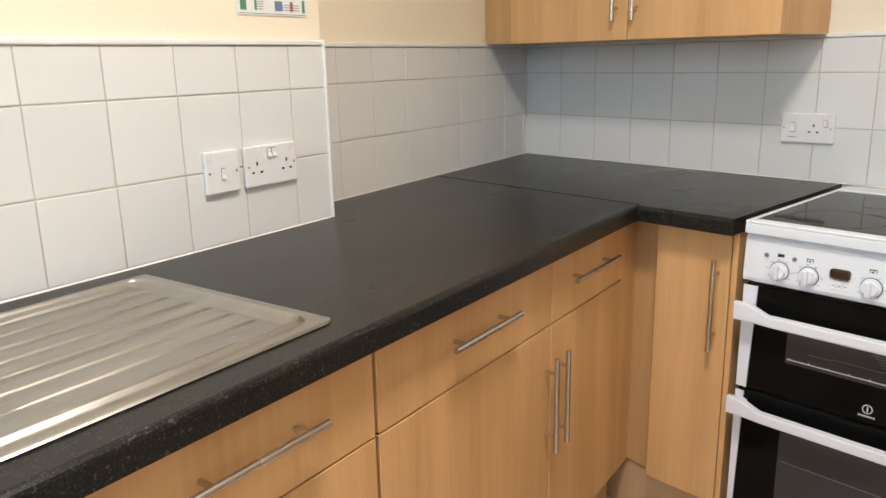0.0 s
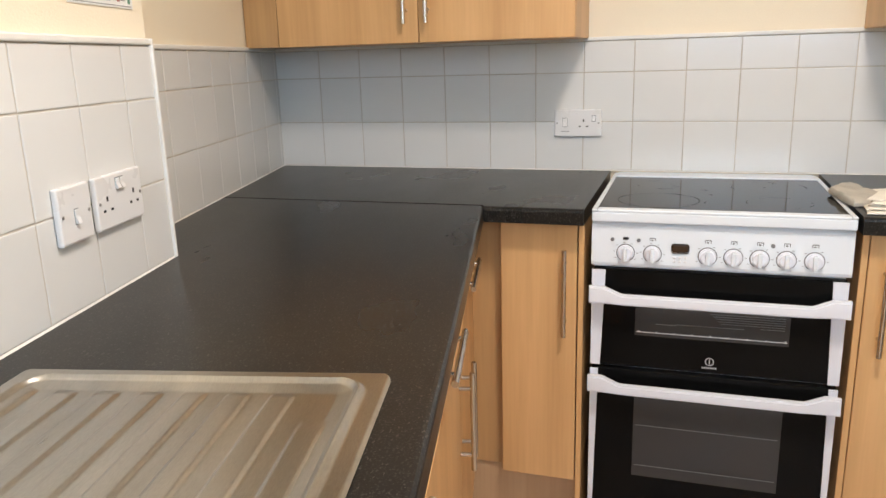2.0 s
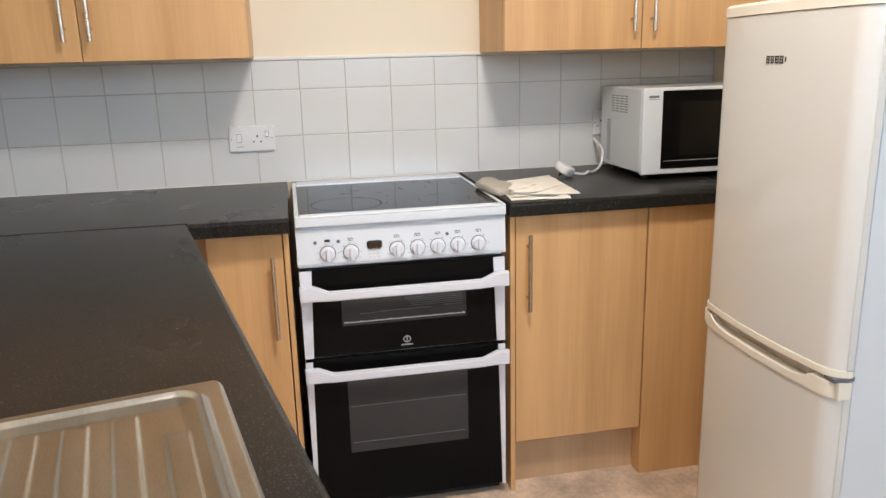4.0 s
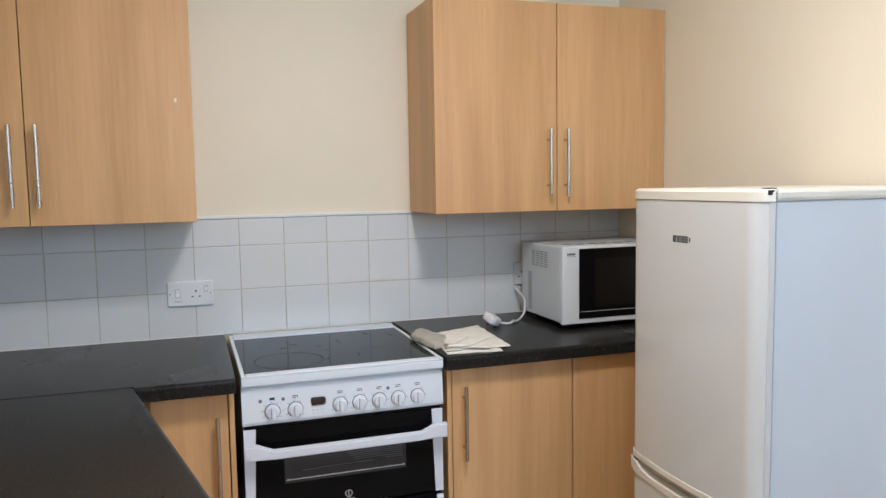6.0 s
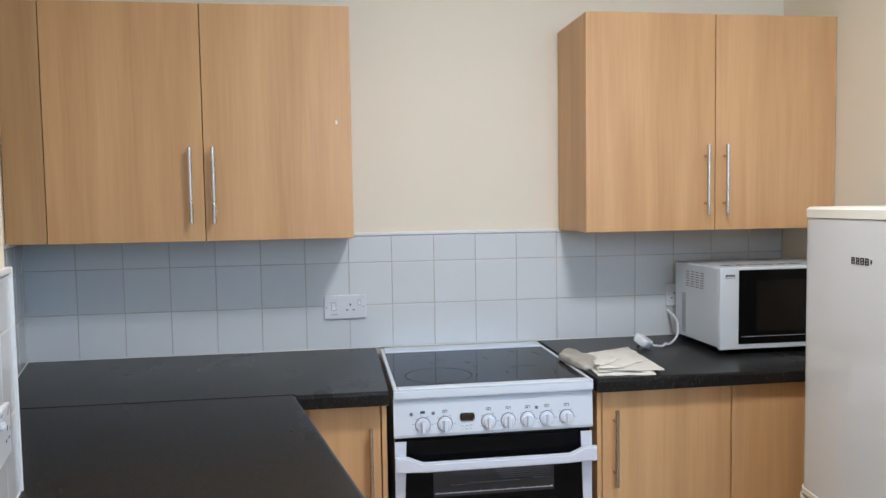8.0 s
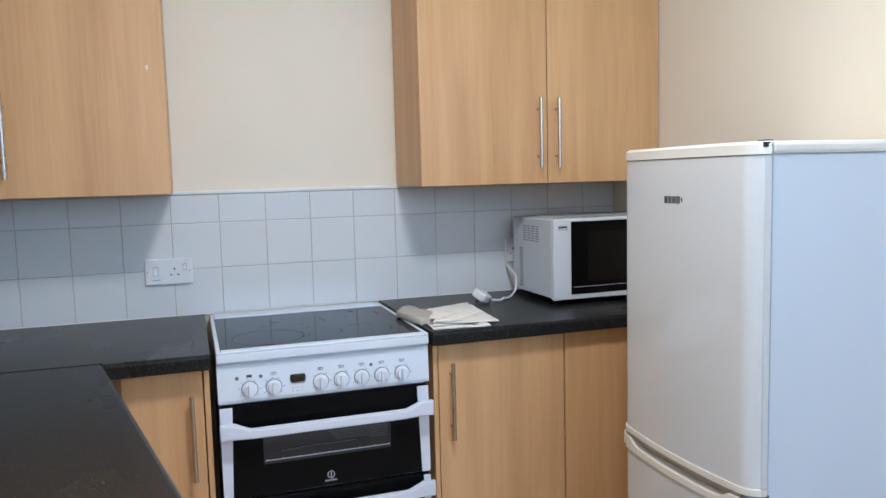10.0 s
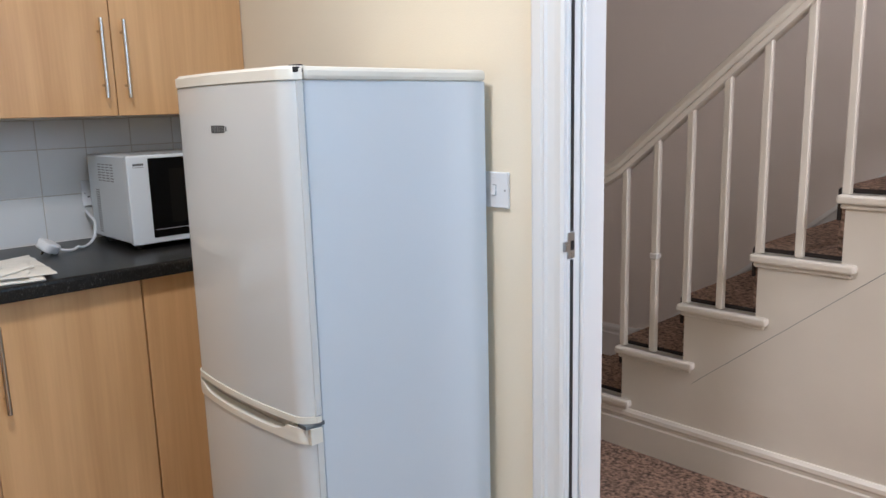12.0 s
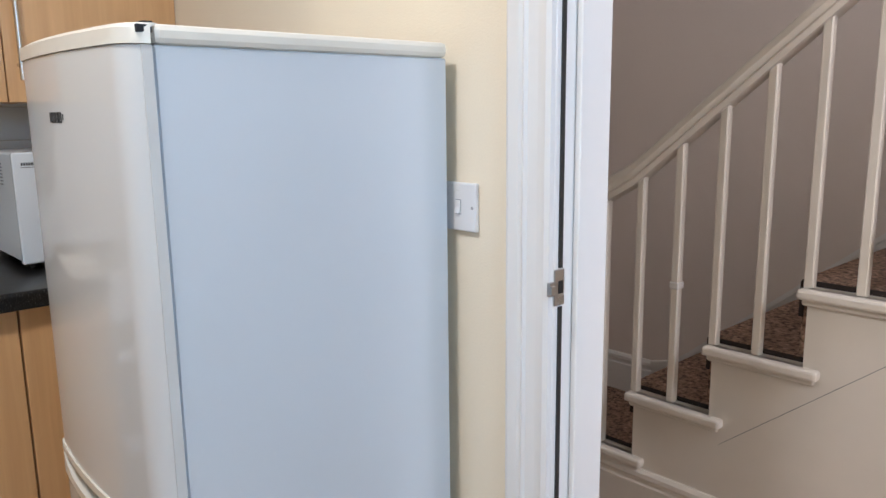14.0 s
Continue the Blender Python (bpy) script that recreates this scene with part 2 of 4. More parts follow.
def tube(points, r, sides=8):
    """A round cord along the points."""
    bm = bmesh.new()
    points = [Vector(p) for p in points]
    rings = []
    for i, p in enumerate(points):
        way = (points[min(i + 1, len(points) - 1)] - points[max(i - 1, 0)]).normalized()
        side = way.cross(Vector((0.01, 0.02, 1))).normalized()
        up = side.cross(way)
        rings.append([bm.verts.new(p + r * (math.cos(k * 2 * math.pi / sides) * side + math.sin(k * 2 * math.pi / sides) * up)) for k in range(sides)])
    for a, b in zip(rings, rings[1:]):
        for k in range(sides):
            bm.faces.new((a[k], a[(k + 1) % sides], b[(k + 1) % sides], b[k]))
    bm.faces.new(rings[0][::-1])
    bm.faces.new(rings[-1])
    bmesh.ops.recalc_face_normals(bm, faces=bm.faces)
    return bm


def smooth_path(points, steps=6):
    """Catmull-Rom through the points."""
    ps = [Vector(p) for p in points]
    ps = [2 * ps[0] - ps[1], *ps, 2 * ps[-1] - ps[-2]]
    out = []
    for i in range(1, len(ps) - 2):
        a, b, c, d = ps[i - 1:i + 3]
        for k in range(steps):
            u = k / steps
            out.append(0.5 * ((2 * b) + (c - a) * u + (2 * a - 5 * b + 4 * c - d) * u * u + (3 * b - a - 3 * c + d) * u ** 3))
    return out + [ps[-2]]


def part(name, bm, mat, parent=None, label="", smooth=False):
    """Links a bmesh as one mesh object under a thing or part."""
    me = bpy.data.meshes.new(name)
    bm.to_mesh(me)
    bm.free()
    me.materials.append(mat)
    if smooth:
        for f in me.polygons:
            f.use_smooth = True
        me.set_sharp_from_angle(angle=radians(38))
    ob = new(name, me)
    ob.parent = parent
    return tagged(ob, label)


def thing(name, m, label, category, group=""):
    ob = new(name)
    ob.empty_display_size = 0.1
    ob.matrix_world = m
    return tagged(ob, label, category, group)


def structure(name, bm, mat, label="", m=None):
    ob = part(name, bm, mat)
    if m is not None:
        ob.matrix_world = m
    return tagged(ob, label, kind="structure")


def text_mesh(words, size, depth=0.0004):
    """Lettering as a mesh in its own x-y plane, from the built-in font."""
    curve = bpy.data.curves.new("lettering", "FONT")
    curve.body, curve.size, curve.extrude, curve.resolution_u = words, size, depth, 2
    curve.align_x, curve.align_y = "CENTER", "CENTER"
    ob = bpy.data.objects.new("lettering", curve)
    me = bpy.data.meshes.new_from_object(ob)
    bm = bmesh.new()
    bm.from_mesh(me)
    bpy.data.objects.remove(ob)
    bpy.data.curves.remove(curve)
    bpy.data.meshes.remove(me)
    return bm


# Poses of the two runs of units: their own x runs to the right as seen from the room, y goes back to the wall.
EAST = pose(0, 0.025, 0, 0, 0, -90)            # faces -x; own x is world -y, own y is world x
ANGLE = 12.1
NORTH = pose(-0.651, -0.897, 0, 0, 0, ANGLE)   # own y = 0 is the worktop's front edge
SOUTH_Y = -2.715

# ---- large structure ----
BREAST_Y, BREAST_X = 0.586, -0.478
ceiling_z = 2.56

structure("floor", boxes((-4.15, 0.15, SOUTH_Y, 0.2, -0.1, 0)), VINYL, "beige mottled stone-pattern vinyl kitchen floor")
HALL_Z = 0.065
structure("hall_floor", boxes((-5.2, 1.0, -4.65, SOUTH_Y - 0.125, -0.1, HALL_Z)), CARPET, "brown looped carpet on the hallway floor")
structure("ceiling", boxes((-4.15, 0.15, SOUTH_Y - 0.0, 0.2, ceiling_z, ceiling_z + 0.1)), CEILING, "plain white kitchen ceiling")
structure("hall_ceiling", boxes((-5.2, 1.0, -4.65, SOUTH_Y - 0.002, 3.3, 3.4)), CEILING, "plain white stairwell ceiling")
wall_east = structure("wall_east", boxes((0, 0.15, SOUTH_Y, 0.3, 0, ceiling_z)), CREAM, "cream painted kitchen wall behind the cooker")
# the north side: a recess in the corner, then the chimney breast, both out of square
recess_angle, RECESS_Y = 14.1, 0.026
RECESS = pose(0, RECESS_Y, 0, 0, 0, recess_angle)
wall_north = structure("wall_north", boxes((-1.5, 0, 0, 0.15, 0, ceiling_z)), CREAM, "cream painted wall of the corner recess", RECESS)
breast = structure("chimney_breast", boxes((-3.7, BREAST_X, BREAST_Y, BREAST_Y + 0.3, 0, ceiling_z)), CREAM, "cream painted chimney breast that juts into the kitchen", NORTH)
wall_west = structure("wall_west", boxes((-4.15, -4.0, SOUTH_Y, -2.75 + 0.02, 0, ceiling_z), (-4.15, -4.0, -2.72, -1.2, 0, 1.25), (-4.15, -4.0, -2.72, -1.2, 2.27, ceiling_z), (-4.15, -4.0, -1.2, -0.9, 0, ceiling_z)), CREAM, "cream painted wall with the kitchen window")
window = new("window_1")
tagged(window, "white framed kitchen window with two clear panes", kind="structure")
part("window_frame", boxes((-4.12, -4.06, -2.72, -2.66, 1.25, 2.27), (-4.12, -4.06, -1.26, -1.2, 1.25, 2.27), (-4.12, -4.06, -2.66, -1.26, 1.25, 1.31), (-4.12, -4.06, -2.66, -1.26, 2.21, 2.27), (-4.12, -4.06, -1.99, -1.93, 1.31, 2.21), bevel=0.004), GLOSSPAINT, window)
part("window_sill", boxes((-4.06, -3.9, -2.76 + 0.05, -1.19, 1.22, 1.25), bevel=0.006), GLOSSPAINT, window)
for y0, y1 in ((-2.66, -1.99), (-1.93, -1.26)):
    pane = part("pane", boxes((-4.095, -4.09, y0, y1, 1.31, 2.21)), GLASS, window)
    pane.visible_shadow = False

# south wall with the doorway
DOOR0, DOOR1, DOOR_H, BACK_Y = -1.668, -2.366, 2.03, SOUTH_Y - 0.125
structure("wall_south", boxes((DOOR0 + 0.02, 0.15, BACK_Y, SOUTH_Y, 0, ceiling_z), (-4.15, DOOR1 - 0.02, BACK_Y, SOUTH_Y, 0, ceiling_z), (DOOR1 - 0.02, DOOR0 + 0.02, BACK_Y, SOUTH_Y, DOOR_H + 0.02, ceiling_z)), CREAM, "cream painted wall with the doorway to the hall")
door = new("door_1")
tagged(door, "white painted door frame to the stairs, open, with no leaf in it", kind="structure")
part("door_lining", boxes((DOOR0, DOOR0 + 0.02, BACK_Y, SOUTH_Y + 0.002, 0, DOOR_H), (DOOR1 - 0.02, DOOR1, BACK_Y, SOUTH_Y + 0.002, 0, DOOR_H), (DOOR1 - 0.02, DOOR0 + 0.02, BACK_Y, SOUTH_Y + 0.002, DOOR_H, DOOR_H + 0.02), bevel=0.002), GLOSSPAINT, door)
part("door_stop", boxes((DOOR0 - 0.012, DOOR0, BACK_Y + 0.002, SOUTH_Y - 0.045, 0, DOOR_H), (DOOR1, DOOR1 + 0.012, BACK_Y + 0.002, SOUTH_Y - 0.045, 0, DOOR_H), (DOOR1 + 0.012, DOOR0 - 0.012, BACK_Y + 0.002, SOUTH_Y - 0.045, DOOR_H - 0.012, DOOR_H), bevel=0.002), GLOSSPAINT, door)
part("fire_seal", boxes((DOOR0 - 0.0025, DOOR0, SOUTH_Y - 0.018, SOUTH_Y - 0.009, 0, 0.973), (DOOR0 - 0.0025, DOOR0, SOUTH_Y - 0.018, SOUTH_Y - 0.009, 1.037, DOOR_H)), PRINTBLACK, door, "black smoke seal strip")


def architrave(x_in, way):
    """A moulded upright, its inner edge at x_in; way +1 runs to +x."""
    shape = ((0.0, 0.0), (0.0, 0.012), (0.008, 0.016), (0.012, 0.011), (0.026, 0.012), (0.044, 0.015), (0.049, 0.020), (0.054, 0.017), (0.059, 0.021), (0.080, 0.022), (0.087, 0.018), (0.087, 0.0))
    return prism([(x_in + way * a, SOUTH_Y + b) for a, b in shape], 0, DOOR_H + 0.10, "z")


part("threshold", boxes((DOOR1, DOOR0, BACK_Y - 0.01, SOUTH_Y - 0.03, 0, HALL_Z + 0.006), bevel=0.004), STAIRPAINT, door, "painted threshold step")
part("architrave", architrave(DOOR0 + 0.002, 1), GLOSSPAINT, door)
part("architrave", architrave(DOOR1 - 0.002, -1), GLOSSPAINT, door)
part("architrave", boxes((DOOR1 - 0.002, DOOR0 + 0.002, SOUTH_Y, SOUTH_Y + 0.02, DOOR_H + 0.004, DOOR_H + 0.1), bevel=0.004), GLOSSPAINT, door)
part("strike_plate", boxes((DOOR0 - 0.002, DOOR0 + 0.001, SOUTH_Y - 0.024, SOUTH_Y + 0.001, 0.975, 1.035), (DOOR0 - 0.003, DOOR0 + 0.004, SOUTH_Y + 0.001, SOUTH_Y + 0.014, 0.993, 1.016), (DOOR0 - 0.010, DOOR0 - 0.003, SOUTH_Y + 0.006, SOUTH_Y + 0.018, 0.998, 1.011), bevel=0.001), CHROME, door, "worn steel strike plate")
part("latch_hole", boxes((DOOR0 - 0.0028, DOOR0 - 0.0021, SOUTH_Y - 0.020, SOUTH_Y - 0.008, 0.995, 1.016)), DARK, door)

# hall and staircase
structure("hall_wall_far", boxes((-5.2, 1.0, -4.65, -4.5, 0, 3.3)), HALLWALL, "greyish cream stairwell wall")
structure("hall_wall_near", boxes((-5.2, -4.15, BACK_Y, SOUTH_Y, 0, 3.3), (0.15, 1.0, BACK_Y, SOUTH_Y, 0, 3.3), (-4.15, 0.15, BACK_Y, SOUTH_Y - 0.003, ceiling_z, 3.3)), HALLWALL)
structure("hall_wall_ends", boxes((1.0, 1.1, -4.65, SOUTH_Y, 0, 3.3), (-5.3, -5.2, -4.65, SOUTH_Y, 0, 3.3)), HALLWALL)
STEP, GOING, STRING_Y = 0.2, 0.2405, -3.655


def tread_z(k):
    return STEP * k + 0.052


def nose_x(k):
    return -1.195 - GOING * (k - 2)


staircase = new("staircase")
tagged(staircase, "off-white painted closed staircase with brown carpet on its steps", kind="structure")
STEPS = 10
outline = [(nose_x(1) - 0.02, 0)]
for k in range(1, STEPS + 1):
    outline += [(nose_x(k) - 0.02, tread_z(k) - 0.004), (nose_x(k + 1) - 0.02, tread_z(k) - 0.004)]
outline += [(nose_x(STEPS + 1) - 0.02, 0)]
part("stair_body", prism(outline, -4.5, STRING_Y, "y"), STAIRPAINT, staircase)
for k in range(1, STEPS + 1):
    x0, x1, z = nose_x(k), nose_x(k) - 0.303, tread_z(k)
    part("tread_end", boxes((x1, x0, STRING_Y - 0.02, STRING_Y + 0.026, z - 0.030, z - 0.004), (x1 + 0.010, x0 - 0.008, STRING_Y, STRING_Y + 0.012, z - 0.046, z - 0.030), bevel=0.007, segments=2), STAIRPAINT, staircase)
    part("stair_carpet", boxes((nose_x(k + 1) - 0.014, x0 + 0.012, -4.49, STRING_Y - 0.035, z - 0.0035, z + 0.012), (x0 - 0.019, x0 + 0.008, -4.49, STRING_Y - 0.035, z - STEP + 0.014, z - 0.005), bevel=0.005), CARPET, staircase, "brown carpet runner")
    part("carpet_edge", boxes((nose_x(k + 1) - 0.014, x0 + 0.010, STRING_Y - 0.0348, STRING_Y - 0.031, z - 0.0035, z + 0.010), (x0 + 0.001, x0 + 0.012, STRING_Y - 0.0348, STRING_Y - 0.029, z - 0.085, z + 0.006), bevel=0.001), CARPET_EDGE, staircase)
# the seam between string and panelling
seam = [(-1.49, 0.3730), (-2.6, 1.2910), (-2.6, 1.2889), (-1.49, 0.3715)]
part("panel_seam", prism(seam, STRING_Y, STRING_Y + 0.0008, "y"), GASKET, staircase)


def rail_z(x):
    return 1.079 + 0.825 * (-1.205 - x) + 0.03 * max(0.0, x + 1.18) / 0.11


section = [(-0.026, 0.0), (0.026, 0.0), (0.030, 0.016), (0.024, 0.024), (0.034, 0.040), (0.030, 0.060), (0.014, 0.070), (-0.014, 0.070), (-0.030, 0.060), (-0.034, 0.040), (-0.024, 0.024), (-0.030, 0.016)]
bm, rings = bmesh.new(), []
for i in range(22):
    x = -0.98 - i * 0.105
    rings.append([bm.verts.new((x, STRING_Y - 0.018 + a, rail_z(x) + b * 1.03)) for a, b in section])
for a, b in zip(rings, rings[1:]):
    for k in range(len(section)):
        bm.faces.new((a[k], a[(k + 1) % 12], b[(k + 1) % 12], b[k]))
bm.faces.new(rings[0])
bm.faces.new(rings[-1][::-1])
bmesh.ops.recalc_face_normals(bm, faces=bm.faces)
part("handrail", bm, STAIRPAINT, staircase)
for i in range(17):
    x = -1.0885 - 0.1206 * i
    k = 1 + (i + 1) // 2
    z0 = tread_z(k) - 0.006
    part("baluster", boxes((x - 0.0115, x + 0.0115, STRING_Y - 0.030, STRING_Y - 0.005, z0, rail_z(x) + 0.012), bevel=0.003), STAIRPAINT, staircase)
part("tape_wrap", boxes((-1.3297 - 0.015, -1.3297 + 0.015, STRING_Y - 0.033, STRING_Y - 0.002, 0.784, 0.804), bevel=0.003), GLOSSPAINT, staircase, "band of old tape round a baluster")
part("newel_post", boxes((-0.99, -0.90, STRING_Y - 0.06, STRING_Y + 0.03, HALL_Z, 1.1), (-1.0, -0.89, STRING_Y - 0.07, STRING_Y + 0.04, 1.1, 1.13), bevel=0.006), STAIRPAINT, staircase)


def skirting(y, x0, x1, height, way):
    shape = ((0, 0), (0.018, 0), (0.018, height - 0.045), (0.013, height - 0.040), (0.013, height - 0.030), (0.018, height - 0.022), (0.016, height - 0.010), (0.008, height), (0, height))
    return prism([(y + way * a, HALL_Z + b) for a, b in shape], x0, x1, "x")


structure("baseboard", skirting(STRING_Y, -4.5, nose_x(1) + 0.05, 0.150, 1), STAIRPAINT, "moulded off-white skirting board under the stairs")
structure("baseboard_far", skirting(-4.5, nose_x(1) + 0.02, 1.0, 0.165, 1), GLOSSPAINT, "moulded off-white skirting board in the hall")
rake = [(-0.76, 0.230), (-0.84, 0.250), (-0.92, 0.302)] + [(x, 0.783 + 0.835 * (-1.494 - x)) for x in (-1.0, -1.5, -2.5, -3.4)]
low = [(x, z - 0.20) for x, z in reversed(rake)]
structure("trim_stair_skirting", prism(rake + low, -4.5, -4.482, "y"), GLOSSPAINT, "raked off-white skirting board beside the steps")
structure("trim_stair_bead", prism([(x, z + 0.004) for x, z in rake] + [(x, z - 0.018) for x, z in reversed(rake)], -4.5, -4.474, "y"), GLOSSPAINT)

# ---- worktops ----
WT0, WT1 = 0.873, 0.912


def worktop_slab(outline, fronts):
    """A worktop from its outline; the top edges along the lines in fronts (pairs of points) are rounded."""
    bm = prism(outline, WT0, WT1, "z")
    chosen = []
    for e in bm.edges:
        a, b = e.verts
        if min(a.co.z, b.co.z) < WT1 - 1e-4:
            continue
        for p, q in fronts:
            p, q = Vector((*p, WT1)), Vector((*q, WT1))
            d = (q - p).normalized()
            if all(((v.co - p) - d * (v.co - p).dot(d)).length < 1e-3 for v in (a, b)):
                chosen.append(e)
    bmesh.ops.bevel(bm, geom=chosen, offset=0.009, segments=3, affect="EDGES", profile=0.5)
    return bm


def left_run(x, y):
    v = NORTH @ Vector((x, y, 0))
    return (v.x, v.y)


def recess_y(x):
    return RECESS_Y + x * math.tan(radians(recess_angle))


corner_top = thing("worktop_corner", pose(0, 0, 0), "black speckled laminate worktop in the corner beside the cooker", "worktop", "kitchen worktops")
part("slab", worktop_slab([(0, RECESS_Y), (0, -1.146), (-0.648, -1.146), (-0.648, -0.8975), (-0.631, -0.8935), (-0.631, recess_y(-0.631))], [((-0.648, -1.146), (-0.648, -0.8975))]), WORKTOP, corner_top)
part("joint_strip", boxes((-0.6345, -0.6300, -0.892, recess_y(-0.633) - 0.002, WT0 + 0.002, WT1 + 0.0012)), CARPET_EDGE, corner_top, "thin dark joint strip")
sink_top = thing("worktop", NORTH.copy(), "black speckled laminate worktop along the chimney breast, round the sink", "worktop", "kitchen worktops")
inv = NORTH.inverted()


def to_run(x, y):
    v = inv @ Vector((x, y, 0))
    return (v.x, v.y)


SX1, SX0, SY0, SY1 = -1.030, -1.83, 0.058, 0.518
BX0, BX1, BY0, BY1 = -1.805, -1.54, 0.10, 0.49
p_front, p_back = to_run(-0.634, -0.897 + 0.017 * math.tan(radians(ANGLE))), to_run(-0.634, recess_y(-0.634))
breast_back = to_run(-1.2, recess_y(-1.2))
bm = worktop_slab([p_front, p_back, (BREAST_X, breast_back[1]), (BREAST_X, BREAST_Y), (BX1 - 0.004, BREAST_Y), (BX1 - 0.004, BY0), (BX1 - 0.004, 0)], [(p_front, (BX1 - 0.004, 0))])
for shape, front in (([(BX1 - 0.004, 0), (BX1 - 0.004, BY0), (BX0 + 0.004, BY0), (BX0 + 0.004, 0)], True), ([(BX1 - 0.004, BY1), (BX1 - 0.004, BREAST_Y), (BX0 + 0.004, BREAST_Y), (BX0 + 0.004, BY1)], False), ([(BX0 + 0.004, 0), (BX0 + 0.004, BREAST_Y), (-1.855, BREAST_Y), (-1.855, 0)], True)):
    more = worktop_slab(shape, [((0, 0), (-3, 0))] if front else [])
    me = bpy.data.meshes.new("slab_piece")
    more.to_mesh(me)
    bm.from_mesh(me)
    bpy.data.meshes.remove(me)
part("slab", bm, WORKTOP, sink_top)
right_top = thing("worktop", pose(0, 0, 0), "black speckled laminate worktop between cooker and wall, under the microwave", "worktop", "kitchen worktops")
part("slab", worktop_slab([(0, -1.748), (0, SOUTH_Y), (-0.635, SOUTH_Y), (-0.635, -1.748)], [((-0.635, -1.748), (-0.635, SOUTH_Y))]), WORKTOP, right_top)

# ---- sink ----


def sink_height(x, y):
    """The pressed shape of the drainer and bowl, above the worktop."""
    edge = min(SX1 - x, x - SX0, y - SY0, SY1 - y)
    z = 0.0022 + 0.0030 * min(1, edge / 0.004)
    right, side = SX1 - x, min(y - SY0, SY1 - y)
    q = (max(0.0, 0.06 - right), max(0.0, 0.06 - side))
    rim = 0.06 - math.hypot(*q) if q[0] and q[1] else min(right, side)
    if rim > 0.022:
        z += 0.0065 * math.exp(-((rim - 0.030) / 0.0048) ** 2)
    if x > BX1 + 0.02 and rim > 0.04:
        z -= 0.0040 * min(1, (rim - 0.04) / 0.014)
        for k in range(8):
            lo, hi = SY0 + 0.051 + 0.0510 * k, SY0 + 0.077 + 0.0510 * k
            start = SX1 - 0.056 - (0.07 if k == 0 else 0)
            fade = min(1, max(0, (start - x) / 0.014)) * min(1, max(0, (x - (BX1 + 0.085)) / 0.02))
            z += 0.0034 * fade * (math.tanh((y - lo) / 0.0013) - math.tanh((y - hi) / 0.0013)) / 2
    bowl = min(x - BX0, BX1 - x, y - BY0, BY1 - y)
    if bowl > 0:
        z = 0.001 - 0.16 * min(1, bowl / 0.03) ** 0.6
    return z


def sink_grid():
    xs = [SX0 + (BX1 - SX0) * i / 70 for i in range(70)] + [BX1 + (SX1 - 0.12 - BX1) * i / 34 for i in range(34)] + [SX1 - 0.12 + 0.12 * i / 50 for i in range(51)]
    ys = [SY0 + (SY1 - SY0) * i / 280 for i in range(281)]
    bm = bmesh.new()
    r = 0.024

    def clip(x, y):
        cx, cy = SX1 - r, min(max(y, SY0 + r), SY1 - r)
        if x > cx and (y < SY0 + r or y > SY1 - r):
            d = Vector((x - cx, y - cy))
            if d.length > r:
                d *= r / d.length
            return cx + d.x, cy + d.y
        return x, y

    grid = [[bm.verts.new((*clip(x, y), WT1 + sink_height(x, y))) for y in ys] for x in xs]
    for a, b in zip(grid, grid[1:]):
        for k in range(len(ys) - 1):
            bm.faces.new((a[k], b[k], b[k + 1], a[k + 1]))
    return bm


sink = thing("kitchen_sink", NORTH.copy(), "worn stainless steel sink with a ridged drainer set in the worktop", "sink")
part("drainer", sink_grid(), SINKSTEEL, sink, smooth=True)
bm = bmesh.new()
rod(bm, (-1.67, 0.295, WT1 - 0.159), (-1.67, 0.295, WT1 - 0.152), 0.04, 24)
part("waste", bm, CHROME, sink, "round steel waste")
part("edge_mark", boxes((-1.346, -1.333, 0.372, 0.376, WT1, WT1 + 0.0012), (-1.335, -1.331, 0.367, 0.372, WT1, WT1 + 0.0012)), DARK, sink, "small black scuff on the steel")

# ---- cabinets ----
FACE_T = 0.018


def bar_handle(parent, a, b, face_y):
    """A brushed bar on two posts; a and b are (x, z)."""
    y = face_y - 0.028
    bm = bmesh.new()
    rod(bm, (a[0], y, a[1]), (b[0], y, b[1]), 0.006)
    h = part("handle", bm, STEEL, parent, "brushed steel bar handle", smooth=True)
    for u in (0.16, 0.84):
        x, z = a[0] + (b[0] - a[0]) * u, a[1] + (b[1] - a[1]) * u
        bm = bmesh.new()
        rod(bm, (x, y, z), (x, face_y, z), 0.0045, 10)
        part("post", bm, STEEL, h)
    return h


def front_panel(name, unit, x0, x1, z0, z1, face_y):
    return part(name, boxes((x0 + 0.0015, x1 - 0.0015, face_y, face_y + FACE_T, z0, z1), bevel=0.0012), BEECH, unit)


H = 0.114
grp = "kitchen base cabinets"
# left run: own y = 0 is the worktop's edge
F = 0.035
unit = thing("base_cabinet", NORTH.copy(), "beech base cabinet with two drawers, two doors and steel bars", "kitchen cabinet", grp)
part("carcass", boxes((-0.976, 0.010, F + FACE_T + 0.002, 0.58, 0.15, WT0 - 0.001)), BEECH_EDGE, unit)
part("plinth", boxes((-0.976, -0.03, F + 0.055, F + 0.07, 0, 0.148)), KICK, unit)
for x0, x1, hx0, hx1 in ((-0.978, -0.391, -0.801, -0.575), (-0.391, 0.013, -0.322, -0.080)):
    d = front_panel("drawer_front", unit, x0, x1, 0.715, 0.869, F)
    bar_handle(d, (hx0, 0.798), (hx1, 0.798), F)
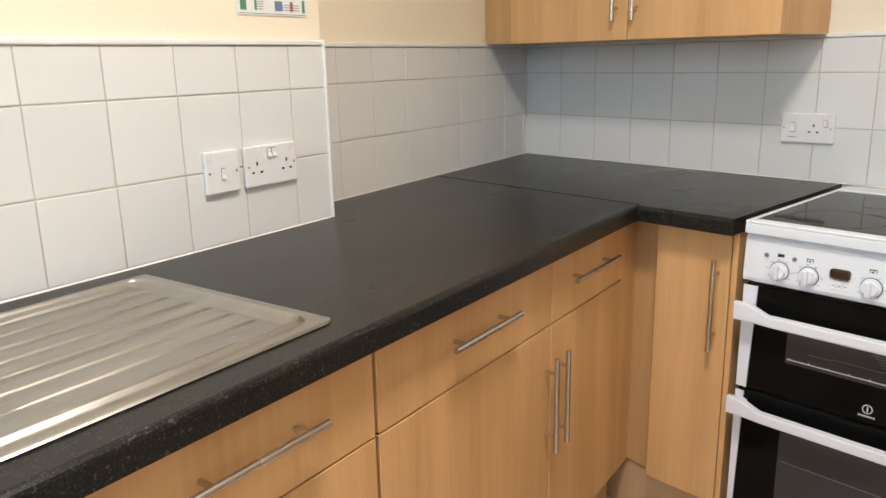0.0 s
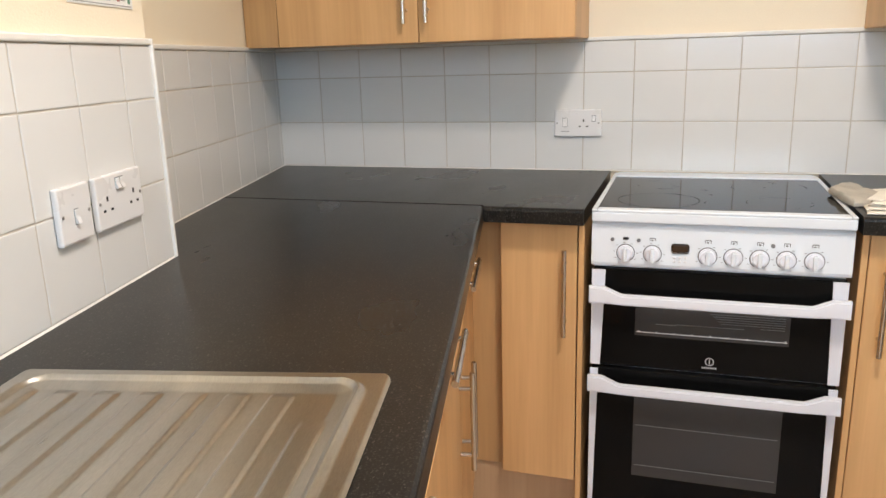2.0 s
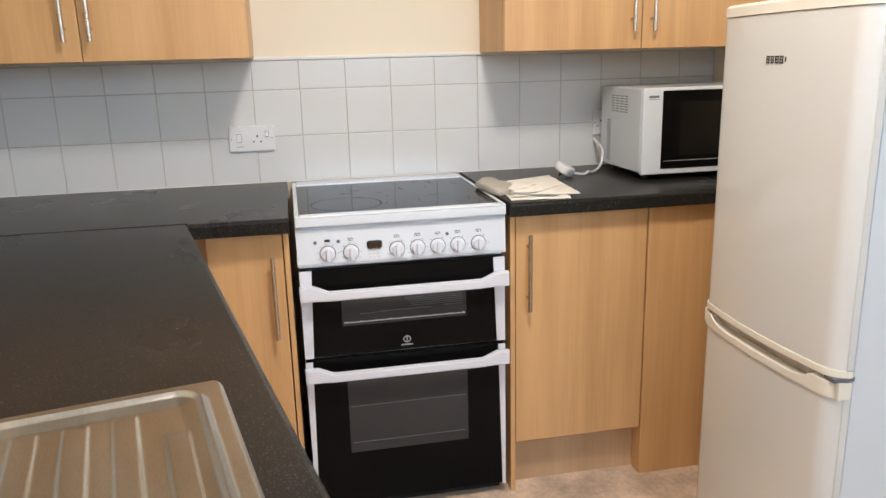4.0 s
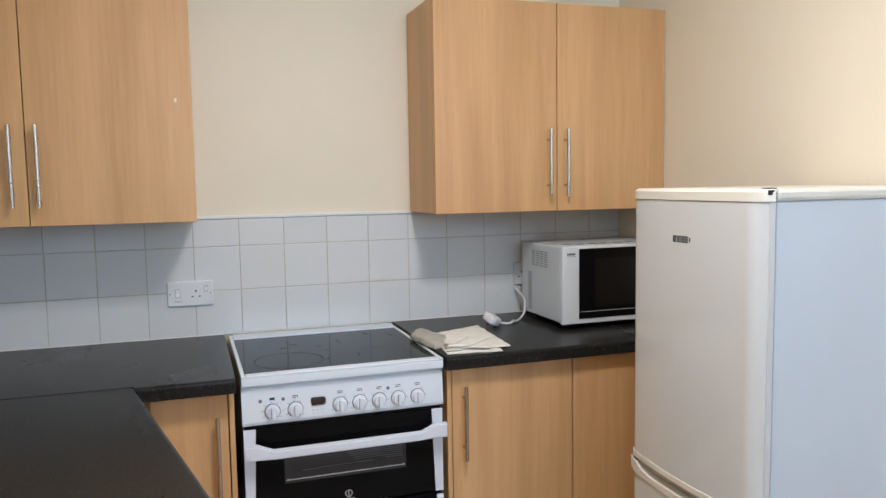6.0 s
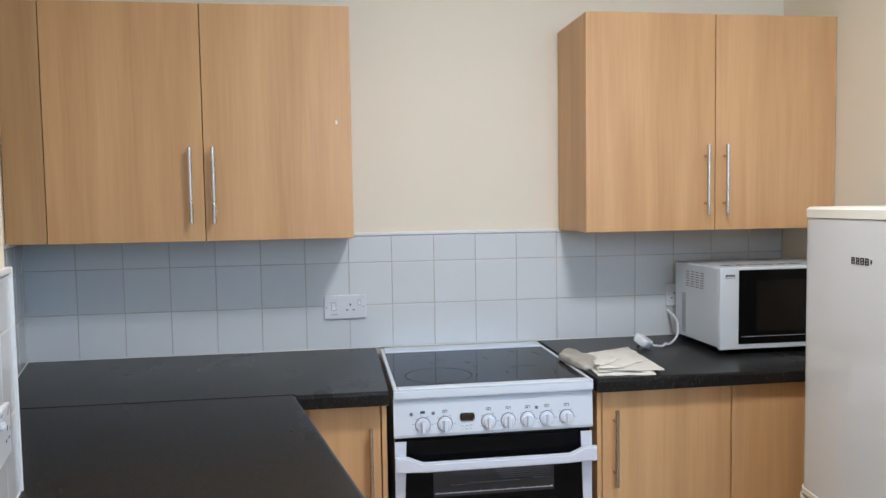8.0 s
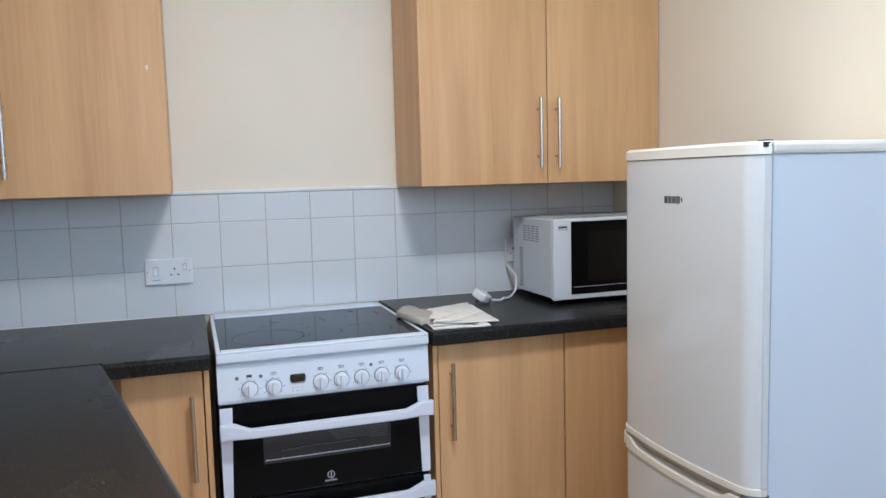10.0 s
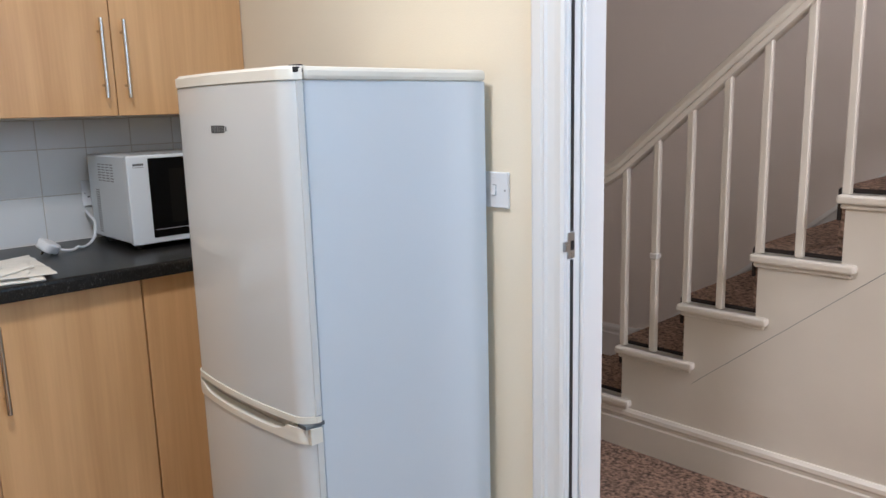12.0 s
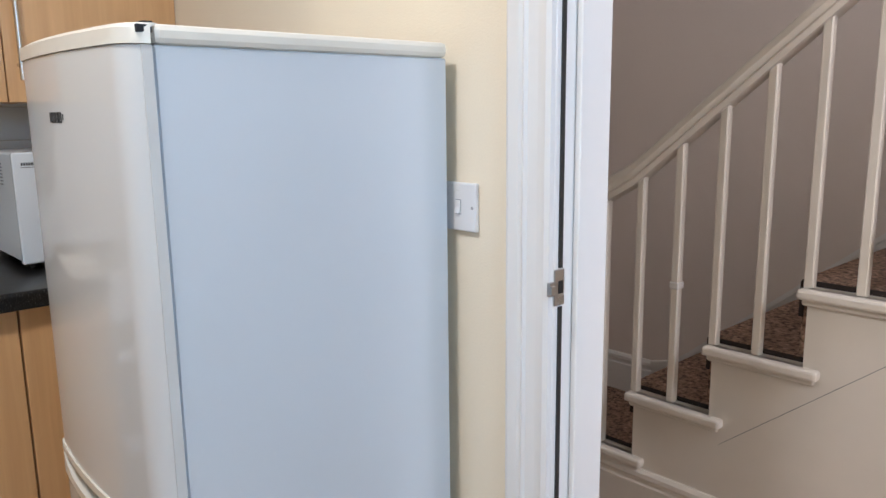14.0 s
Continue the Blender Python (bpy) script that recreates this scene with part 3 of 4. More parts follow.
for x0, x1, hx in ((-0.978, -0.391, -0.415), (-0.391, 0.013, -0.359)):
    d = front_panel("door", unit, x0, x1, 0.152, 0.712, F)
    bar_handle(d, (hx, 0.428), (hx, 0.648), F)
unit = thing("base_cabinet", NORTH.copy(), "beech sink base cabinet with false drawer fronts over its doors", "kitchen cabinet", grp)
part("carcass", boxes((-1.853, -1.839, F + FACE_T + 0.002, 0.58, 0.0, WT0 - 0.001), (-0.998, -0.983, F + FACE_T + 0.002, 0.58, 0.15, WT0 - 0.001), (-1.838, -0.999, F + FACE_T + 0.002, 0.58, 0.15, 0.17), (-1.838, -0.999, 0.56, 0.58, 0.171, WT0 - 0.001)), BEECH_EDGE, unit)
part("plinth", boxes((-1.838, -0.983, F + 0.055, F + 0.07, 0, 0.148)), KICK, unit)
for x0, x1 in ((-0.983 - 0.5, -0.983), (-1.853, -0.983 - 0.5)):
    c = (x0 + x1) / 2 + 0.008
    d = front_panel("drawer_front", unit, x0, x1, 0.715, 0.869, F)
    bar_handle(d, (c - H, 0.800), (c + H, 0.800), F)
    d = front_panel("door", unit, x0, x1, 0.152, 0.712, F)
    hx = x1 - 0.03 if x0 < -1.8 else x0 + 0.03
    bar_handle(d, (hx, 0.428), (hx, 0.648), F)
# corner posts where the two runs meet
post = thing("corner_post", NORTH.copy(), "beech upright filler in the inner corner of the units", "filler panel")
part("upright", boxes((0.0135, 0.109, F + 0.002, F + 0.020, 0.150, WT0 - 0.001), bevel=0.0015), BEECH, post)
part("plinth", boxes((-0.028, 0.100, F + 0.056, F + 0.071, 0, 0.148)), KICK, post)

# cooker wall: own x = -y of the world, own y = 0 is the wall
E0 = -0.598
unit = thing("base_cabinet", EAST.copy(), "narrow beech base cabinet with one door beside the cooker", "kitchen cabinet", grp)
part("carcass", boxes((0.945, 1.148, E0 + FACE_T + 0.002, 0, 0.15, WT0 - 0.001)), BEECH_EDGE, unit)
part("plinth", boxes((0.79, 1.152, -0.544, -0.529, 0, 0.150)), KICK, unit)
d = front_panel("door", unit, 0.952, 1.151, 0.156, 0.866, E0)
bar_handle(d, (1.121, 0.575), (1.121, 0.803), E0)
part("filler", boxes((0.856, 0.948, E0 + 0.045, E0 + 0.061, 0.152, WT0 - 0.001), bevel=0.0015), BEECH_EDGE, unit)
part("end_panel", boxes((1.153, 1.167, E0 - 0.001, -0.002, 0, WT0 - 0.001), bevel=0.001), BEECH, unit)
unit = thing("base_cabinet", EAST.copy(), "beech base cabinet with one tall door under the worktop", "kitchen cabinet", grp)
part("end_panel", boxes((1.782, 1.796, E0 - 0.001, -0.002, 0, WT0 - 0.001), bevel=0.001), BEECH, unit)
part("carcass", boxes((1.797, 2.199, E0 + FACE_T + 0.002, -0.002, 0.15, WT0 - 0.001)), BEECH_EDGE, unit)
part("plinth", boxes((1.797, 2.205, -0.544, -0.529, 0, 0.158)), KICK, unit)
d = front_panel("door", unit, 1.797, 2.203, 0.164, 0.869, E0)
bar_handle(d, (1.834, 0.588), (1.834, 0.815), E0)
unit = thing("blanking_panel", EAST.copy(), "plain beech panel down to the floor behind the fridge", "panel")
part("board", boxes((2.206, 2.739, E0 - 0.002, E0 + 0.016, 0, WT0 - 0.001), (2.206, 2.222, E0 + 0.017, -0.45, 0, WT0 - 0.001), bevel=0.001), BEECH, unit)

# wall cabinets
UZ0, UZ1, UF = 1.320, 2.031, -0.311
for doors, x0, x1, label in ((((0.195, 0.649), (0.649, 1.097)), 0.195, 1.097, "beech wall cabinet with two doors in the corner above the worktop"), (((1.850, 2.300), (2.300, 2.739)), 1.850, 2.739, "beech wall cabinet with two doors above the microwave")):
    unit = thing("wall_cabinet", EAST.copy(), label, "kitchen cabinet", "kitchen wall cabinets")
    part("carcass", boxes((x0 + 0.001, x1 - 0.001, UF + FACE_T + 0.002, -0.009, UZ0, UZ1), bevel=0.001), BEECH, unit)
    for i, (a, b) in enumerate(doors):
        d = front_panel("door", unit, a, b, UZ0 - 0.001, UZ1 + 0.001, UF)
        hx = b - 0.036 if i == 0 else a + 0.031
        bar_handle(d, (hx, 1.372), (hx, 1.602), UF)
    if x0 < 1:
        part("filler", boxes((0.079, 0.193, UF + 0.003, UF + 0.020, UZ0, UZ1), bevel=0.001), BEECH_EDGE, unit)
        part("chipped_spot", boxes((1.047, 1.053, UF - 0.0004, UF + 0.001, 1.672, 1.684), bevel=0.0003), PAPER, unit, "small pale chip")

# ---- cooker ----


def cooker():
    X0, X1 = 1.186, 1.766
    c = thing("cooker", EAST.copy(), "white freestanding electric cooker with black glass doors and ceramic hob", "cooker")
    part("body", boxes((X0 + 0.004, X1 - 0.004, -0.572, -0.035, 0.03, 0.876)), ENAMEL, c)
    part("base", boxes((X0 + 0.01, X1 - 0.01, -0.56, -0.04, 0, 0.029)), DARK, c)
    hob = part("hob", boxes((X0, X1, -0.617, -0.02, 0.878, 0.902), bevel=0.003, segments=2), ENAMEL, c)
    for rim in ((X0, X0 + 0.012, -0.617, -0.02, 0.9015, 0.909), (X1 - 0.012, X1, -0.617, -0.02, 0.9015, 0.909), (X0 + 0.0125, X1 - 0.0125, -0.10, -0.02, 0.9015, 0.912), (X0 + 0.0125, X1 - 0.0125, -0.617, -0.585, 0.9015, 0.9085)):
        part("hob_rim", boxes(rim, bevel=0.003, segments=2), ENAMEL, hob)
    part("hob_glass", boxes((X0 + 0.0125, X1 - 0.0125, -0.5845, -0.1005, 0.9022, 0.9075)), BLACKGLASS, hob, "black ceramic hob glass")
    for x, y, r in ((1.335, -0.465, 0.100), (1.335, -0.225, 0.068), (1.620, -0.465, 0.075), (1.615, -0.235, 0.095)):
        bm = bmesh.new()
        n = 72
        for k in range(n):
            if noise.noise((x * 9 + k * 0.13, y * 7, 0.3)) < (-0.5 if r > 0.098 else 0.06):
                continue
            a0, a1 = 2 * math.pi * k / n, 2 * math.pi * (k + 1) / n
            w = 0.0009 + 0.0028 * max(0, noise.noise((k * 0.21, x * 5, 2.0)))
            q = [(x + rr * math.cos(a), y + rr * math.sin(a), 0.9079) for rr, a in ((r - w, a0), (r + w, a0), (r + w, a1), (r - w, a1))]
            bm.faces.new([bm.verts.new(p) for p in q])
        part("ring_mark", bm, HOBMARK, hob, "burnt residue round a hotplate")
    bm = bmesh.new()
    for k in range(9):
        x, y = 1.25 + 0.42 * random.random(), -0.52 + 0.37 * random.random()
        a = random.random() * 3
        l, w = 0.004 + 0.010 * random.random(), 0.0015
        q = [(x + u * l * math.cos(a) - v * w * math.sin(a), y + u * l * math.sin(a) + v * w * math.cos(a), 0.9081) for u, v in ((-1, -1), (1, -1), (1, 1), (-1, 1))]
        bm.faces.new([bm.verts.new(p) for p in q])
    part("spills", bm, HOBMARK, hob, "dried spills on the glass")
    panel = part("control_panel", prism([(-0.570, 0.767), (-0.606, 0.767), (-0.609, 0.775), (-0.604, 0.868), (-0.598, 0.8755), (-0.570, 0.8755)], X0, X1, "x"), ENAMEL, c)
    # outline pairs above are (y, z)
    PY, SY = -0.6080, -0.6060
    for x in (1.268, 1.331, 1.457, 1.514, 1.571, 1.628, 1.687):
        bm = bmesh.new()
        rod(bm, (x, PY + 0.002, 0.801), (x, PY - 0.006, 0.801), 0.0205, 24, 0.0195)
        rod(bm, (x, PY - 0.006, 0.801), (x, PY - 0.014, 0.801), 0.0165, 24, 0.0150)
        k = part("knob", bm, HANDLEWHITE, panel, "white rotary knob", smooth=True)
        # the knob's shadow on the panel, put in as a dark grey disc
        bm = bmesh.new()
        rod(bm, (x, PY + 0.003, 0.801), (x, PY - 0.0006, 0.801), 0.0222, 24)
        part("knob_shadow_ring", bm, PRINTGREY, k, "dark ring standing for the shadow round the knob")
        part("grip", boxes((x - 0.0050, x + 0.0045, PY - 0.024, PY - 0.012, 0.801 - 0.0165, 0.801 + 0.0165), bevel=0.0022, segments=2), ENAMEL, k)
        ticks = bmesh.new()
        for j in range(9 if x < 1.4 else 5):
            a = radians(-60 + 300 / (8 if x < 1.4 else 4) * j)
            r = 0.0275
            tx, tz = x - r * math.sin(a - math.pi / 6), 0.801 - r * math.cos(a - math.pi / 6) * 0.95
            box(ticks, tx - 0.0022, tx + 0.0022, PY - 0.0006, PY + 0.0005, tz - 0.0006, tz + 0.0006)
        part("dial_print", ticks, PRINTGREY, panel)
        part("symbol", boxes((x - 0.007, x + 0.007, SY - 0.0006, SY + 0.002, 0.8385, 0.8400), (x - 0.007, x - 0.0058, SY - 0.0006, SY + 0.002, 0.8320, 0.8386), (x + 0.0058, x + 0.007, SY - 0.0006, SY + 0.002, 0.8320, 0.8386), *(((x - 0.0055, x + 0.0055, SY - 0.0006, SY + 0.002, 0.8330, 0.8380),) if x < 1.3 else ((x - 0.003, x + 0.0015, SY - 0.0006, SY + 0.002, 0.8325, 0.8355),))), PRINTBLACK, panel)
    for x in (1.236, 1.298, 1.598):
        bm = bmesh.new()
        rod(bm, (x, PY + 0.004, 0.833), (x, PY - 0.0005, 0.833), 0.0048, 14)
        part("indicator_light", bm, PRINTGREY, panel, "unlit round indicator light")
    bm = boxes((1.374, 1.416, PY - 0.0012, PY + 0.004, 0.805, 0.829), bevel=0.006, segments=2)
    part("display", bm, MDISPLAY, panel, "small dark clock display")
    for j in range(3):
        for i in range(2):
            part("button", boxes((1.379 + 0.0125 * j, 1.386 + 0.0125 * j, PY - 0.002, PY + 0.002, 0.782 + 0.010 * i, 0.787 + 0.010 * i), bevel=0.0015), PRINTWHITE, panel)

    def oven_door(name, z0, z1, hz, wx0, wx1, wz0, wz1, s_top, s_low, label):
        d = part(name, boxes((X0 + 0.004, X1 - 0.004, -0.600, -0.574, z0, z1), bevel=0.002), BLACKGLASS, c, label)
        for m in (0, 1):
            o = [(0, z0), (s_low, z0), (s_top, z1 - 0.002), (0, z1 - 0.002)]
            o = [((X0 + 0.002 + a) if m == 0 else (X1 - 0.002 - a), b) for a, b in o]
            part("side_strip", prism(o, -0.6045, -0.6002, "y"), HANDLEWHITE, d, "white side strip")
        w = part("window", boxes((wx0, wx1, -0.6012, -0.5995, wz0, wz1)), OVENWINDOW, d, "dark tinted oven window")
        top = hz + 0.044
        o = [(X0, top), (X0 + 0.036, top), (X0 + 0.078, hz + 0.026), (X1 - 0.078, hz + 0.026), (X1 - 0.036, top), (X1, top), (X1, hz + 0.002), (X1 - 0.045, hz + 0.002), (X1 - 0.085, hz), (X0 + 0.085, hz), (X0 + 0.045, hz + 0.002), (X0, hz + 0.002)]
        bm = prism(o, -0.648, -0.632, "y")
        bmesh.ops.bevel(bm, geom=[e for e in bm.edges if all(v.co.y < -0.647 for v in e.verts)], offset=0.004, segments=2, affect="EDGES")
        box(bm, X0 + 0.001, X0 + 0.034, -0.633, -0.604, hz + 0.004, top - 0.010, 0.003)
        box(bm, X1 - 0.034, X1 - 0.001, -0.633, -0.604, hz + 0.004, top - 0.010, 0.003)
        part("handle", bm, HANDLEWHITE, d, "white moulded bar handle")
        return d, w

    d, w = oven_door("grill_door", 0.502, 0.756, 0.677, 1.296, 1.650, 0.588, 0.676, 0.033, 0.024, "black glass grill door with a low window")
    for k in range(7):
        part("grill_bar", boxes((1.46 + 0.006 * (6 - k), 1.640, -0.6020, -0.6012, 0.6325 + 0.0058 * k, 0.6333 + 0.0058 * k)), GASKET, w, "thin bar seen through the window")
    part("grill_shelf", boxes((1.300, 1.646, -0.6022, -0.6012, 0.5965, 0.5982), *((1.305 + 0.042 * k, 1.3075 + 0.042 * k, -0.6022, -0.6012, 0.5982, 0.6010) for k in range(9))), PRINTWHITE, w, "wire shelf edge seen through the window")
    part("grill_tray", boxes((1.345, 1.395, -0.6020, -0.6012, 0.6200, 0.6212), (1.395, 1.550, -0.6020, -0.6012, 0.6225, 0.6237), (1.585, 1.640, -0.6020, -0.6012, 0.6260, 0.6272)), OVENMARK, w, "grill pan wire seen through the window")
    bm = bmesh.new()
    n = 28
    for k in range(n):
        a0, a1 = 2 * math.pi * k / n, 2 * math.pi * (k + 1) / n
        bm.faces.new([bm.verts.new((1.476 + r * math.cos(a), -0.6009, 0.533 + r * math.sin(a))) for r, a in ((0.0085, a0), (0.0105, a0), (0.0105, a1), (0.0085, a1))])
    box(bm, 1.4748, 1.4772, -0.6010, -0.6, 0.527, 0.5365)
    box(bm, 1.4748, 1.4772, -0.6010, -0.6, 0.5380, 0.5400)
    for k in range(7):
        box(bm, 1.459 + 0.005 * k, 1.4620 + 0.005 * k, -0.6010, -0.6, 0.5145, 0.5185)
    part("badge", bm, PRINTWHITE, d, "small silver badge with a ring and bars")
    d, w = oven_door("oven_door", 0.034, 0.492, 0.441, 1.300, 1.650, 0.198, 0.424, 0.020, 0.010, "tall black glass oven door with a window")
    for z in (0.228, 0.342):
        part("oven_shelf", boxes((1.306, 1.644, -0.6020, -0.6012, z, z + 0.0018)), OVENMARK, w, "oven shelf seen through the window")
    return c


cooker()

# ---- fridge ----


def fridge():
    HW = 0.236
    f = thing("fridge_freezer", pose(-1.2165, SOUTH_Y + 0.028, 0, 0, 0, 180) @ Matrix.Diagonal((1, 1, 1.0095, 1)), "tall white fridge freezer with a bowed door standing against the wall", "fridge freezer")
    part("body", boxes((-HW + 0.003, HW - 0.003, -0.504, 0, 0.03, 1.362), bevel=0.003), FRIDGESIDE, f)
    part("gasket", boxes((-HW + 0.009, HW - 0.009, -0.520, -0.504, 0.085, 1.360)), SEALGREY, f, "grey rubber door seal")
    part("plinth", boxes((-HW + 0.01, HW - 0.01, -0.49, -0.46, 0.0, 0.08)), GASKET, f)
    for side in (-1, 1):
        part("foot", boxes((side * (HW - 0.04) - 0.02, side * (HW - 0.04) + 0.02, -0.1, -0.05, 0, 0.03)), GASKET, f)
    cap = boxes((-HW, HW, -0.503, 0.0, 1.3625, 1.388), bevel=0.008, segments=2)
    part("top_cover", cap, IVORY, f, "white plastic top cover")

    def front(x, grow=0.0):
        a = abs(x)
        y = 0.542 + 0.018 * (1 - (a / HW) ** 2) + grow
        r = 0.036
        d = a - (HW + grow - r)
        if d > 0:
            y -= r - math.sqrt(max(r * r - d * d, 0))
        return -y

    half = [(HW - 0.036) * i / 34 for i in range(35)] + [HW - 0.036 + 0.036 * math.sin(radians(10 * i)) for i in range(1, 10)]
    xs = [-x for x in reversed(half[1:])] + half

    def curved(low, high, grow=0.0, back=-0.520, top_round=0.0):
        bm = bmesh.new()
        cols = []
        for x in xs:
            gx = x * (HW + grow) / HW
            y = front(gx, grow)
            lo, hi = low(x), high(x)
            cols.append([bm.verts.new(p) for p in ((gx, back, lo), (gx, y, lo), (gx, y, hi - top_round), (gx, y + top_round * 1.6, hi), (gx, back, hi))])
        for a, b in zip(cols, cols[1:]):
            for k in range(5):
                bm.faces.new((a[k], b[k], b[(k + 1) % 5], a[(k + 1) % 5]))
        bm.faces.new(cols[0])
        bm.faces.new(cols[-1][::-1])
        bmesh.ops.remove_doubles(bm, verts=bm.verts, dist=1e-5)
        bmesh.ops.recalc_face_normals(bm, faces=bm.faces)
        return bm

    def scoop(x):
        u = (x + 0.007) / 0.180
        return 1.0 if abs(u) > 1 else abs(u) ** 9

    def lower_top(x):
        return 0.6465

    upper = part("fridge_door", curved(lambda x: 0.7035, lambda x: 1.3615, top_round=0.0), FRIDGEDOOR, f, "glossy bowed upper door", smooth=True)
    part("door_cap", curved(lambda x: 1.3628, lambda x: 1.388, 0.002, back=-0.508, top_round=0.006), IVORY, upper, smooth=True)
    part("lower_trim", curved(lambda x: 0.6895, lambda x: 0.7030, 0.003), IVORY, upper, "ivory trim along the door edge", smooth=True)
    lower = part("freezer_door", curved(lambda x: 0.085, lambda x: lower_top(x) - 0.0005), FRIDGEDOOR, f, "glossy bowed lower door", smooth=True)
    part("grip_trim", curved(lambda x: lower_top(x), lambda x: 0.661 + 0.0185 * scoop(x), 0.003, back=-0.536), IVORY, lower, "ivory grip lip with a long scoop", smooth=True)
    part("grip_recess", boxes((-HW + 0.014, HW - 0.014, -0.535, -0.520, 0.647, 0.686)), GRIP, lower, "grubby recess behind the grip, its shade put in the colour")
    part("hinge", boxes((HW - 0.030, HW - 0.001, -0.516, -0.502, 1.3885, 1.3905), (HW - 0.004, HW + 0.0012, -0.525, -0.5045, 1.3760, 1.3860), bevel=0.001), DARK, f, "small dark top hinge")
    part("mid_hinge", boxes((HW - 0.03, HW - 0.001, -0.545, -0.500, 0.6805, 0.6885)), GASKET, f)
    # the badge as bars
    cx, cz = 0.0, 1.273
    bm = bmesh.new()
    for k, w in enumerate((0.0035, 0.011, 0.011, 0.010, 0.010)):
        x = cx - 0.032 + 0.0145 * k if k else cx - 0.030
        x = -x
        y = front(x)
        for z in ((cz - 0.0075, cz - 0.0045), (cz - 0.0015, cz + 0.0015), (cz + 0.0045, cz + 0.0075)) if k else ((cz - 0.004, cz + 0.005),):
            box(bm, x - w / 2, x + w / 2, y - 0.001, y + 0.001, z[0], z[1])
        if k:
            box(bm, x - w / 2, x - w / 2 + 0.0025, y - 0.0011, y + 0.001, cz - 0.0075, cz + 0.0075)
            box(bm, x + w / 2 - 0.0025, x + w / 2, y - 0.0011, y + 0.001, cz - 0.0075, cz + 0.0075)
    part("badge", bm, PRINTBLACK, upper, "small black badge of bars")
    return f


fridge()

# ---- microwave ----
mw = thing("microwave", EAST.copy(), "white microwave oven with a black glass door on the worktop", "microwave")
MX0, MX1, MZ0, MZ1 = 2.270, 2.722, 0.933, 1.200
part("casing", boxes((MX0 + 0.002, MX1, -0.386, -0.075, MZ0, MZ1 - 0.002), bevel=0.004), FRIDGESIDE, mw)
fascia = part("front_frame", boxes((MX0, MX1, -0.406, -0.3865, MZ0 - 0.004, MZ1), bevel=0.003), ENAMEL, mw)
part("door_glass", boxes((MX0 + 0.064, MX1 - 0.095, -0.4085, -0.405, MZ0 + 0.014, MZ1 - 0.010), bevel=0.001), BLACKGLASS, mw, "black glass door")
part("inner_window", boxes((MX0 + 0.125, MX1 - 0.12, -0.4090, -0.4080, MZ0 + 0.055, MZ1 - 0.045)), INNERGLASS, mw, "dark perforated window")
part("door_line", boxes((MX0 + 0.072, MX1 - 0.10, -0.4094, -0.4084, MZ0 + 0.038, MZ0 + 0.0392)), PRINTWHITE, mw, "thin silver line")
part("badge", boxes(*((MX0 + 0.018 + 0.0055 * k, MX0 + 0.022 + 0.0055 * k, -0.4068, -0.4058, MZ1 - 0.031, MZ1 - 0.024) for k in range(6)), (MX0 + 0.016, MX0 + 0.052, -0.4068, -0.4058, MZ1 - 0.036, MZ1 - 0.0348)), PRINTBLACK, mw, "small black badge of bars")
bm = bmesh.new()
for c in range(4):
    for r in range(7):
        y = -0.165 - 0.034 * c
        box(bm, MX0 + 0.0012, MX0 + 0.0035, y - 0.022, y, MZ1 - 0.032 - 0.0085 * r, MZ1 - 0.029 - 0.0085 * r)
for r in range(19):
    box(bm, MX0 + 0.0012, MX0 + 0.0035, -0.160, -0.132, MZ1 - 0.115 - 0.0075 * r, MZ1 - 0.112 - 0.0075 * r)
part("vent_slots", bm, PRINTGREY, mw, "rows of cooling slots")
part("top_vents", boxes(*((MX0 + 0.05 + 0.05 * k, MX0 + 0.085 + 0.05 * k, -0.33 + 0.012 * j, -0.324 + 0.012 * j, MZ1 - 0.003, MZ1 - 0.0014) for k in range(6) for j in range(3))), PRINTGREY, mw)
for x in (MX0 + 0.04, MX1 - 0.04):
    for y in (-0.345, -0.12):
        bm = bmesh.new()
        rod(bm, (x, y, WT1), (x, y, MZ0 + 0.002), 0.012, 14)
        part("foot", bm, BLACKPLASTIC, mw, "black rubber foot")

# ---- sockets and switches ----


def plate(name, m, w, h, label, category, rockers=(), sockets=(), group="electrical plates"):
    """A moulded plate facing own -y. rockers: (x, z, width, height); sockets: x of each three-pin outlet."""
    t = thing(name, m, label, category, group)
    part("plate", boxes((-w / 2, w / 2, -0.010, 0, -h / 2, h / 2), bevel=0.003, segments=2), PLASTIC, t)
    for x, z, a, b in rockers:
        part("rocker_frame", boxes((x - a / 2 - 0.001, x + a / 2 + 0.001, -0.0104, -0.0098, z - b / 2 - 0.001, z + b / 2 + 0.001)), GASKET, t)
        bm = prism([(-0.0098, z - b / 2), (-0.0155, z - b / 2 + 0.001), (-0.0120, z), (-0.0118, z + b / 2 - 0.001), (-0.0098, z + b / 2)], x - a / 2, x + a / 2, "x")
        part("rocker", bm, PLASTIC, t, "white rocker switch")
    for x, z in sockets:
        part("pin_holes", boxes((x - 0.0022, x + 0.0022, -0.0106, -0.0099, z + 0.006, z + 0.014), (x - 0.0145, x - 0.0080, -0.0106, -0.0099, z - 0.0105, z - 0.0065), (x + 0.0080, x + 0.0145, -0.0106, -0.0099, z - 0.0105, z - 0.0065)), DARK, t, "three rectangular pin holes")
    for x in (-1, 1):
        bm = bmesh.new()
        rod(bm, (x * (w / 2 - 0.0085), -0.0108, 0), (x * (w / 2 - 0.0085), -0.009, 0), 0.0028, 12)
        part("screw", bm, CHROME, t)
    return t


